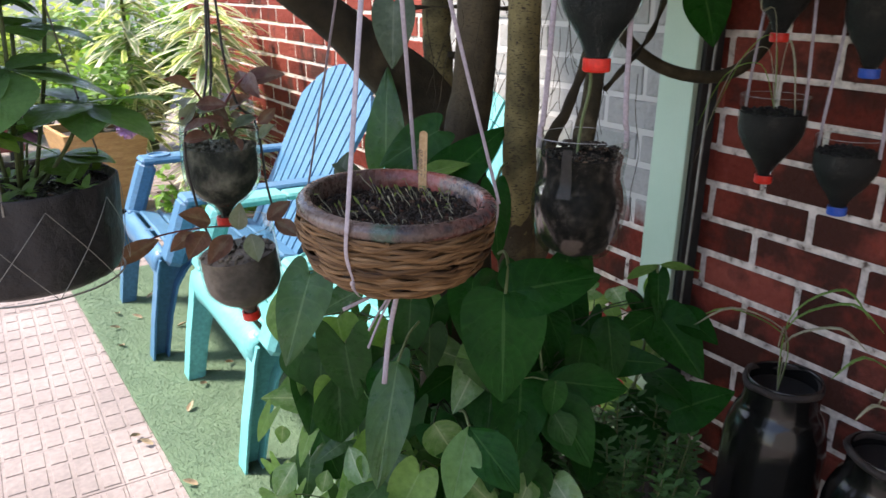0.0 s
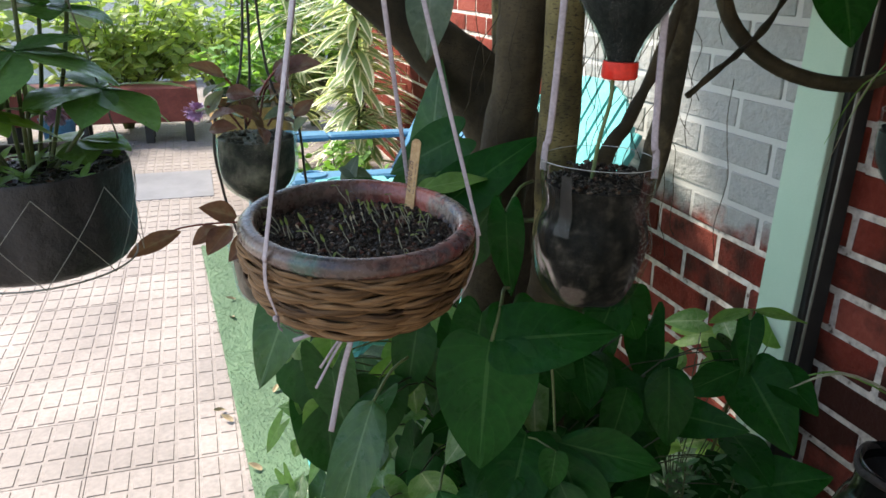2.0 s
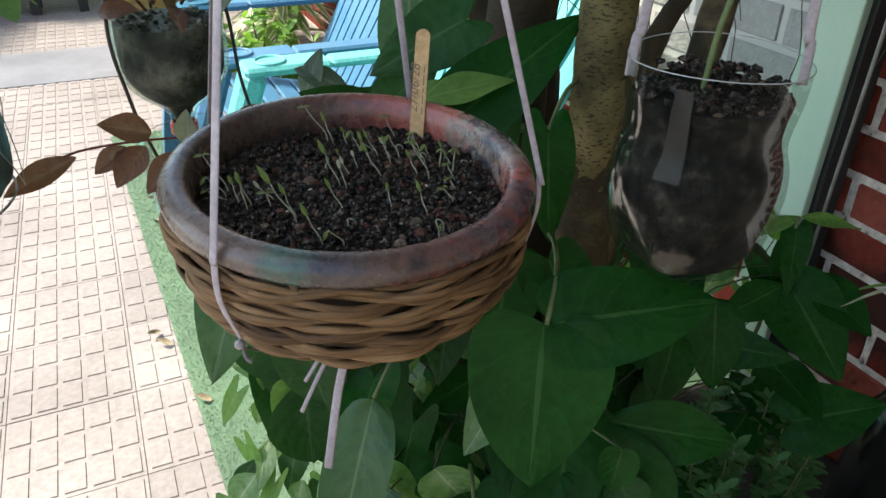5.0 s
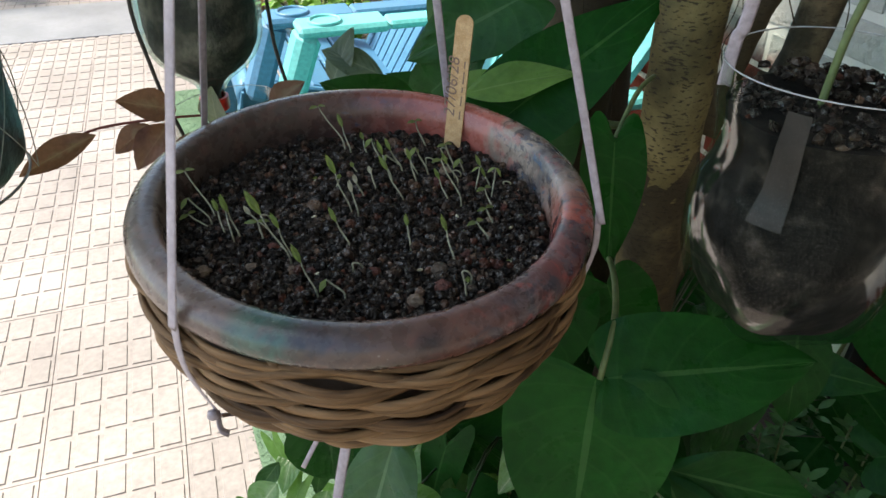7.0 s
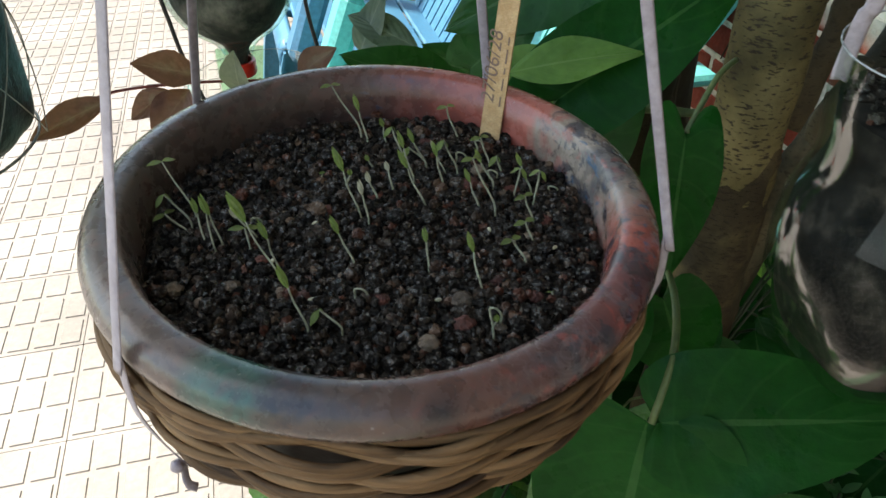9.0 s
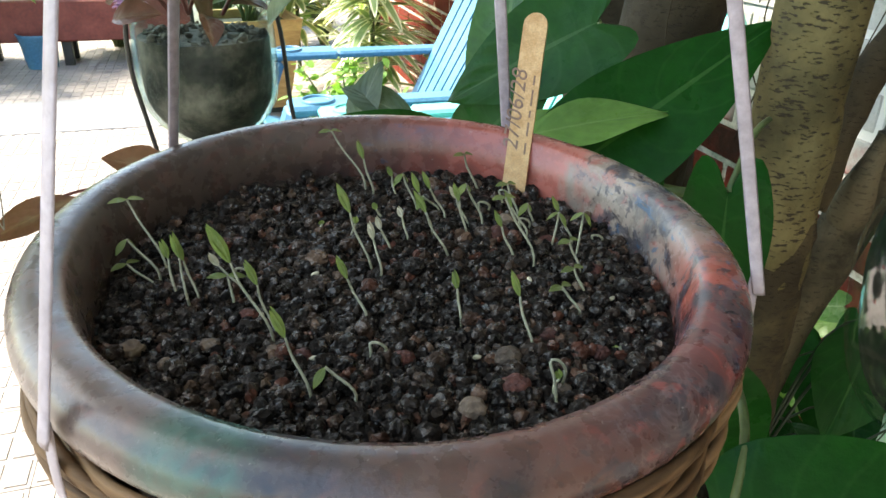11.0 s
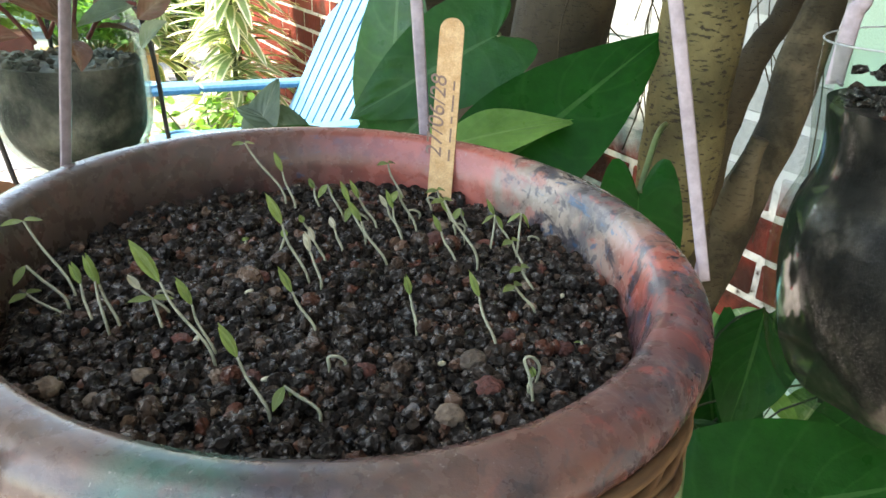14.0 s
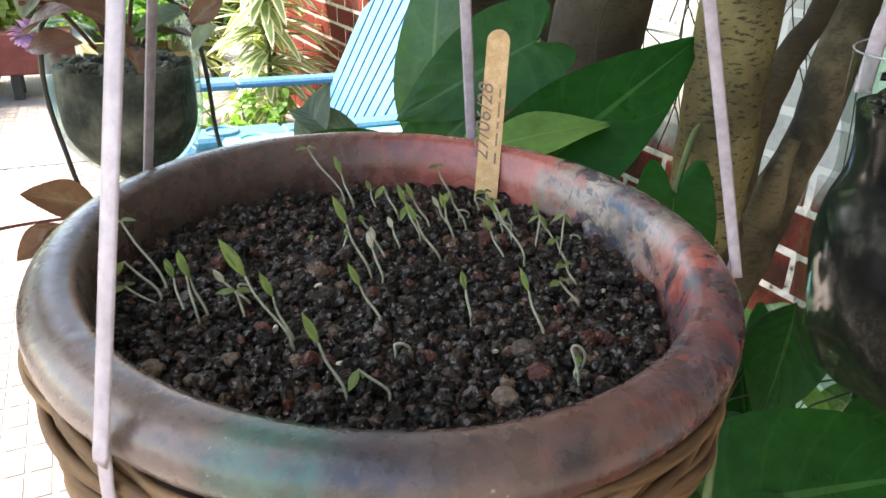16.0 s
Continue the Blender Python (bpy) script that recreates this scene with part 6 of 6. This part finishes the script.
# small-leaved shrub at the foot of the wall
shrub = thing("small_shrub", "low shrub with tiny dark green leaves by the wall", "shrub")
hrnd = random.Random(31)
for s in range(40):
    x, y = hrnd.uniform(0.78, 1.08), hrnd.uniform(0.66, 0.92)
    top = hrnd.uniform(0.36, 0.50)
    foot, e = (0.93 + (x - 0.93) * 0.4, 0.79 + (y - 0.79) * 0.4, 0.0), Vector((x, y, top))
    twig = Buf().tube(spline([foot, ((x + foot[0]) / 2, (y + foot[1]) / 2, top * 0.6), tuple(e)], 8), 0.0016, 5)
    tw = part("twig", twig, VINE, shrub)
    lv = Buf()
    for k in range(30):
        b = Vector((x, y, top - 0.005 * k)) + Vector((hrnd.uniform(-0.004, 0.004), hrnd.uniform(-0.004, 0.004), 0))
        a = 2.4 * k
        lv.leaf(b, b + Vector((0.026 * math.cos(a), 0.026 * math.sin(a), 0.012)), 0.0062, "lance", (0, 0, 1), 0.1, 0.2, 0, 1, 6)
    part("sprig", lv, SMALL_LEAF, tw)

# ---- beyond the chairs ----
planter = thing("tapered_planter", "tall tapered square ochre planter with worn sides", "planter", pose(0.56, 4.66, 0, 0, 0, 8))
tp = Buf()
ro, ri = 0.23, 0.205
tp.add([(-0.15, -0.15, 0.03), (0.15, -0.15, 0.03), (0.15, 0.15, 0.03), (-0.15, 0.15, 0.03), (-ro, -ro, 0.50), (ro, -ro, 0.50), (ro, ro, 0.50), (-ro, ro, 0.50), (-ri, -ri, 0.50), (ri, -ri, 0.50), (ri, ri, 0.50), (-ri, ri, 0.50), (-ri, -ri, 0.45), (ri, -ri, 0.45), (ri, ri, 0.45), (-ri, ri, 0.45)],
       [(3, 2, 1, 0), (0, 1, 5, 4), (1, 2, 6, 5), (2, 3, 7, 6), (3, 0, 4, 7), (4, 5, 9, 8), (5, 6, 10, 9), (6, 7, 11, 10), (7, 4, 8, 11), (8, 9, 13, 12), (9, 10, 14, 13), (10, 11, 15, 14), (11, 8, 12, 15)])
part("box", tp, TIMBER, planter, "", False)
part("foot", Buf().box((-0.14, -0.14, 0), (0.14, 0.14, 0.032), c=0.004), DARK_PAINT, planter, "", False)
part("planter_soil", Buf().add([(-ri, -ri, 0.455), (ri, -ri, 0.455), (ri, ri, 0.455), (-ri, ri, 0.455)], [(0, 1, 2, 3)]), PACKED, planter)


def bush(label, at, size, n, leaf, mat, seed, shape="egg", category="bush"):
    """A shrub: stems and many single leaves, denser outside, with gaps."""
    r = random.Random(seed)
    t = thing("bush", label, category)
    lv = Buf()
    at = Vector(at)
    tips = []
    for k in range(max(8, n // 22)):
        a, q = r.uniform(0, 6.28), math.sqrt(r.random())
        e = at + Vector((size[0] * q * math.cos(a), size[1] * q * math.sin(a), size[2] * r.uniform(0.45, 1.0)))
        st = Buf().tube(spline([tuple(at + Vector((r.uniform(-0.03, 0.03), r.uniform(-0.03, 0.03), 0))), tuple(at.lerp(e, 0.5) + Vector((0, 0, size[2] * 0.1))), tuple(e)], 7), [0.007, 0.006, 0.005, 0.005, 0.004, 0.003, 0.002], 5)
        part("stem", st, VINE, t)
        tips.append(e)
    for k in range(n):
        c = tips[k % len(tips)]
        f = r.random() ** 0.6
        b = at.lerp(c, 0.45 + 0.55 * f) + Vector((r.gauss(0, 0.05), r.gauss(0, 0.05), r.gauss(0, 0.04))) * size[2]
        d = Vector((r.uniform(-1, 1), r.uniform(-1, 1), r.uniform(-0.5, 0.6))).normalized() * leaf * r.uniform(0.7, 1.3)
        lv.leaf(b, b + d, leaf * 0.27, shape, (r.uniform(-0.6, 0.6), r.uniform(-0.6, 0.6), 1), 0.2, 0.2, 0, 1, 7)
    part("foliage", lv, mat, t)
    return t


def striped(label, at, n, length, seed):
    """A clump of arching striped strap leaves on a cane."""
    r = random.Random(seed)
    t = thing("striped_plant", label, "plant")
    at = Vector(at)
    part("cane", Buf().tube([at, at + Vector((0.01, 0.02, 0.5)), at + Vector((0, 0.01, 1.1))], 0.012, 8), VINE, t)
    for k in range(n):
        b = at + Vector((0, 0, r.uniform(0.25, 1.2)))
        a, l = r.uniform(0, 6.28), length * r.uniform(0.6, 1.1)
        e = b + Vector((l * 0.8 * math.cos(a), l * 0.8 * math.sin(a), l * r.uniform(-0.1, 0.45)))
        part("leaf", Buf().leaf(b, e, 0.024, "strap", (0, 0, 1), 0.45, 0.25, 0, 2, 12), STRIPED_LEAF, t)
    return t


bush("bright green potted bush in the ochre planter", (0.56, 4.66, 0.45), (0.30, 0.30, 0.42), 420, 0.075, FRESH_LEAF, 41)
striped("tall plant with cream-striped arching leaves by the wall", (1.08, 4.0, 0.0), 170, 0.42, 42)
striped("tall plant with cream-striped arching leaves by the wall", (1.22, 4.5, 0.0), 170, 0.42, 43)
striped("tall plant with cream-striped arching leaves by the wall", (0.85, 5.0, 0.1), 170, 0.42, 44)
bush("low light green bush under the chair's arm", (0.90, 3.62, 0.0), (0.28, 0.24, 0.5), 420, 0.06, FRESH_LEAF, 45)
bush("sunlit green garden bush", (-0.30, 6.6, 0.0), (0.7, 0.5, 1.25), 1500, 0.11, BUSH_LEAF, 46)
bush("sunlit green garden bush", (-1.5, 6.0, 0.0), (0.8, 0.6, 1.3), 1500, 0.12, BUSH_LEAF, 47)
bush("sunlit yellow-green garden bush", (-2.6, 5.0, 0.0), (0.8, 0.7, 1.35), 1500, 0.12, FRESH_LEAF, 48)
bush("sunlit green garden bush", (0.5, 7.6, 0.0), (0.8, 0.5, 1.2), 1300, 0.10, BUSH_LEAF, 49)
bush("sunlit green garden bush", (1.2, 6.4, 0.0), (0.6, 0.6, 1.3), 1300, 0.10, FRESH_LEAF, 50)

bench = thing("trough_planter", "long dark red trough planter on short legs", "planter", pose(-0.36, 6.10, 0))
part("trough", Buf().box((-0.75, -0.16, 0.16), (0.62, 0.16, 0.42), c=0.01), MAROON, bench, "", False)
for x in (-0.68, -0.2, 0.25, 0.54):
    for y in (-0.11, 0.11):
        part("leg", Buf().box((x - 0.03, y - 0.03, 0), (x + 0.03, y + 0.03, 0.17), c=0.004), DARK_PAINT, bench, "", False)
tub = thing("blue_tub", "small blue plastic tub beside the trough", "tub", pose(-0.72, 5.95, 0))
part("tub", Buf().lathe([(0.09, 0.0), (0.12, 0.2), (0.13, 0.22), (0.12, 0.22), (0.10, 0.05)], 30).disc(0.09, 0.0, 30), BLUE, tub)
strip = part("cement_strip", Buf().box((-3.0, 4.40, -0.005), (0.30, 5.02, 0.006), c=0.002), CEMENT, None, "", False)
tagged(strip, "smooth bluish cement strip across the floor", "floor", kind="structure")


def flower_head(at, foot):
    t = thing("flower_head", "round lilac flower head on a stem", "flower", None, "flower heads")
    at, foot = Vector(at), Vector(foot)
    fb = Buf()
    for i in range(90):
        d = Vector((frnd.gauss(0, 1), frnd.gauss(0, 1), frnd.gauss(0, 1))).normalized()
        fb.leaf(at + d * 0.008, at + d * 0.022 + Vector((frnd.uniform(-0.006, 0.006), frnd.uniform(-0.006, 0.006), 0)), 0.006, "egg", (0.3, 0.2, 1), 0.3, 0.2, 0, 1, 6)
    part("flower_ball", fb, PETAL, t)
    part("stem", Buf().tube(spline([tuple(at), tuple(at.lerp(foot, 0.5) + Vector((0, 0, 0.012))), tuple(foot)], 10), 0.002, 6), VINE, t)


flower_head((0.060, 1.235, 1.055), (0.045, 1.215, 0.985))
flower_head((0.252, 1.60, 0.985), (0.325, 1.262, 1.03))

# ---- fallen leaves on the turf and the floor ----
for i, (x, y) in enumerate(((0.42, 2.9), (0.52, 2.75), (0.33, 2.85), (0.62, 2.35), (0.50, 2.25), (0.34, 3.0), (0.48, 3.1), (0.25, 2.05), (0.27, 1.98), (0.33, 1.72), (0.40, 2.1), (0.30, 2.7), (0.55, 1.9))):
    a = frnd.uniform(0, 6.28)
    l = part("fallen_leaf", Buf().leaf((0, 0, 0), (0.040, 0, 0.005), 0.009, "egg", (0, 0.2, 1), -0.3, 0.6, 0.02, 2, 10), DRY_LEAF)
    l.matrix_world = pose(x, y, 0.013 if x > 0.3 else 0.008, 0, 0, math.degrees(a))
    tagged(l, "small dry curled fallen leaf", "leaf", "fallen leaves")

# ---- turf blades ----
g = np.random.default_rng(5)
N = 150000
px = g.uniform(0.16, 1.5, N)
py = g.uniform(1.32, 3.53, N)
keep = px > 0.41 - 0.05 * (py + 0.5) + g.uniform(-0.012, 0.01, N)
px, py = px[keep], py[keep]
N = len(px)
ang, hh, wd = g.uniform(0, 6.28, N), g.uniform(0.004, 0.009, N), 0.0008
lx, ly = g.normal(0, 0.005, N), g.normal(0, 0.005, N)
tri = np.empty((N, 3, 3))
tri[:, 0] = np.stack([px - wd * np.cos(ang), py - wd * np.sin(ang), np.full(N, 0.008)], 1)
tri[:, 1] = np.stack([px + wd * np.cos(ang), py + wd * np.sin(ang), np.full(N, 0.008)], 1)
tri[:, 2] = np.stack([px + lx, py + ly, 0.008 + hh], 1)
me = bpy.data.meshes.new("turf_pile")
me.from_pydata(tri.reshape(-1, 3).tolist(), [], np.arange(3 * N).reshape(-1, 3).tolist())
me.materials.append(BLADE)
tagged(new("turf_pile", me), "short green plastic grass blades of the carpet", "turf", kind="stuff")

# ---- floor tiles ----
T = 0.28
tile = Buf().box((0.0006, 0.0006, -0.02), (T - 0.0006, T - 0.0006, -0.0018), c=0.0008)
for i in range(5):
    for j in range(3):
        px, py = (T - 0.006) / 5, (T - 0.006) / 3
        x0, y0, c = 0.003 + i * px + 0.0055, 0.003 + j * py + 0.0075, 0.0018
        x1, y1 = x0 + px - 0.011, y0 + py - 0.015
        tile.add([(x0, y0, -0.0018), (x1, y0, -0.0018), (x1, y1, -0.0018), (x0, y1, -0.0018), (x0 + c, y0 + c, 0.0009), (x1 - c, y0 + c, 0.0009), (x1 - c, y1 - c, 0.0009), (x0 + c, y1 - c, 0.0009)],
                 [(4, 5, 6, 7), (0, 1, 5, 4), (1, 2, 6, 5), (2, 3, 7, 6), (3, 0, 4, 7)])
tile_mesh = mesh_of("tile", tile, TILE, False)
rest = Buf()
for i in range(-18, 5):
    for j in range(-9, 25):
        if i > 0 and j < 5:
            continue
        x, y = 0.17 + i * T, 2.12 + j * T
        if -7 <= i and -5 <= j <= 12:
            t = new("tile", tile_mesh)
            t.parent = floor
            t.location = (x, y, 0.0015 * RND.random())
        else:
            rest.add(tile.v, tile.f, pose(x, y, 0))
far = part("far_tiles", rest, TILE, floor, "", False)
tagged(far, kind="stuff")

# ---- bricks ----
COURSE, LENGTH = 0.0897, 0.265
brick_meshes = []
for k in range(6):
    b = Buf().box((0.0, 0.008, 0.008), (0.03, LENGTH - 0.008, COURSE - 0.008), c=0.003)
    r = random.Random(60 + k)
    b.v = [(x + r.uniform(-0.0015, 0.0015), y + r.uniform(-0.002, 0.002), z + r.uniform(-0.0018, 0.0018)) for x, y, z in b.v]
    brick_meshes.append(mesh_of("brick", b, BRICK, False))
spare = Buf()
for c in range(-5, 13):
    z = 0.452 + c * COURSE
    for lo, hi, first in ((0.15, 1.15, 1.007 if c % 2 == 0 else 0.878), (1.30, 6.1, 1.40 if c % 2 == 0 else 1.27)):
        k0 = math.floor((lo - first) / LENGTH)
        y = first + k0 * LENGTH
        while y < hi:
            if y > lo - 0.2:
                me = brick_meshes[RND.randrange(6)]
                if y < 4.3:
                    t = new("brick", me)
                    t.parent = wall
                    t.location = (WALL_X + RND.uniform(-0.001, 0.002), y, z)
                else:
                    spare.add([tuple(v.co) for v in me.vertices], [tuple(p.vertices) for p in me.polygons], pose(WALL_X, y, z))
            y += LENGTH
tagged(part("far_bricks", spare, BRICK, wall, "", False), kind="stuff")
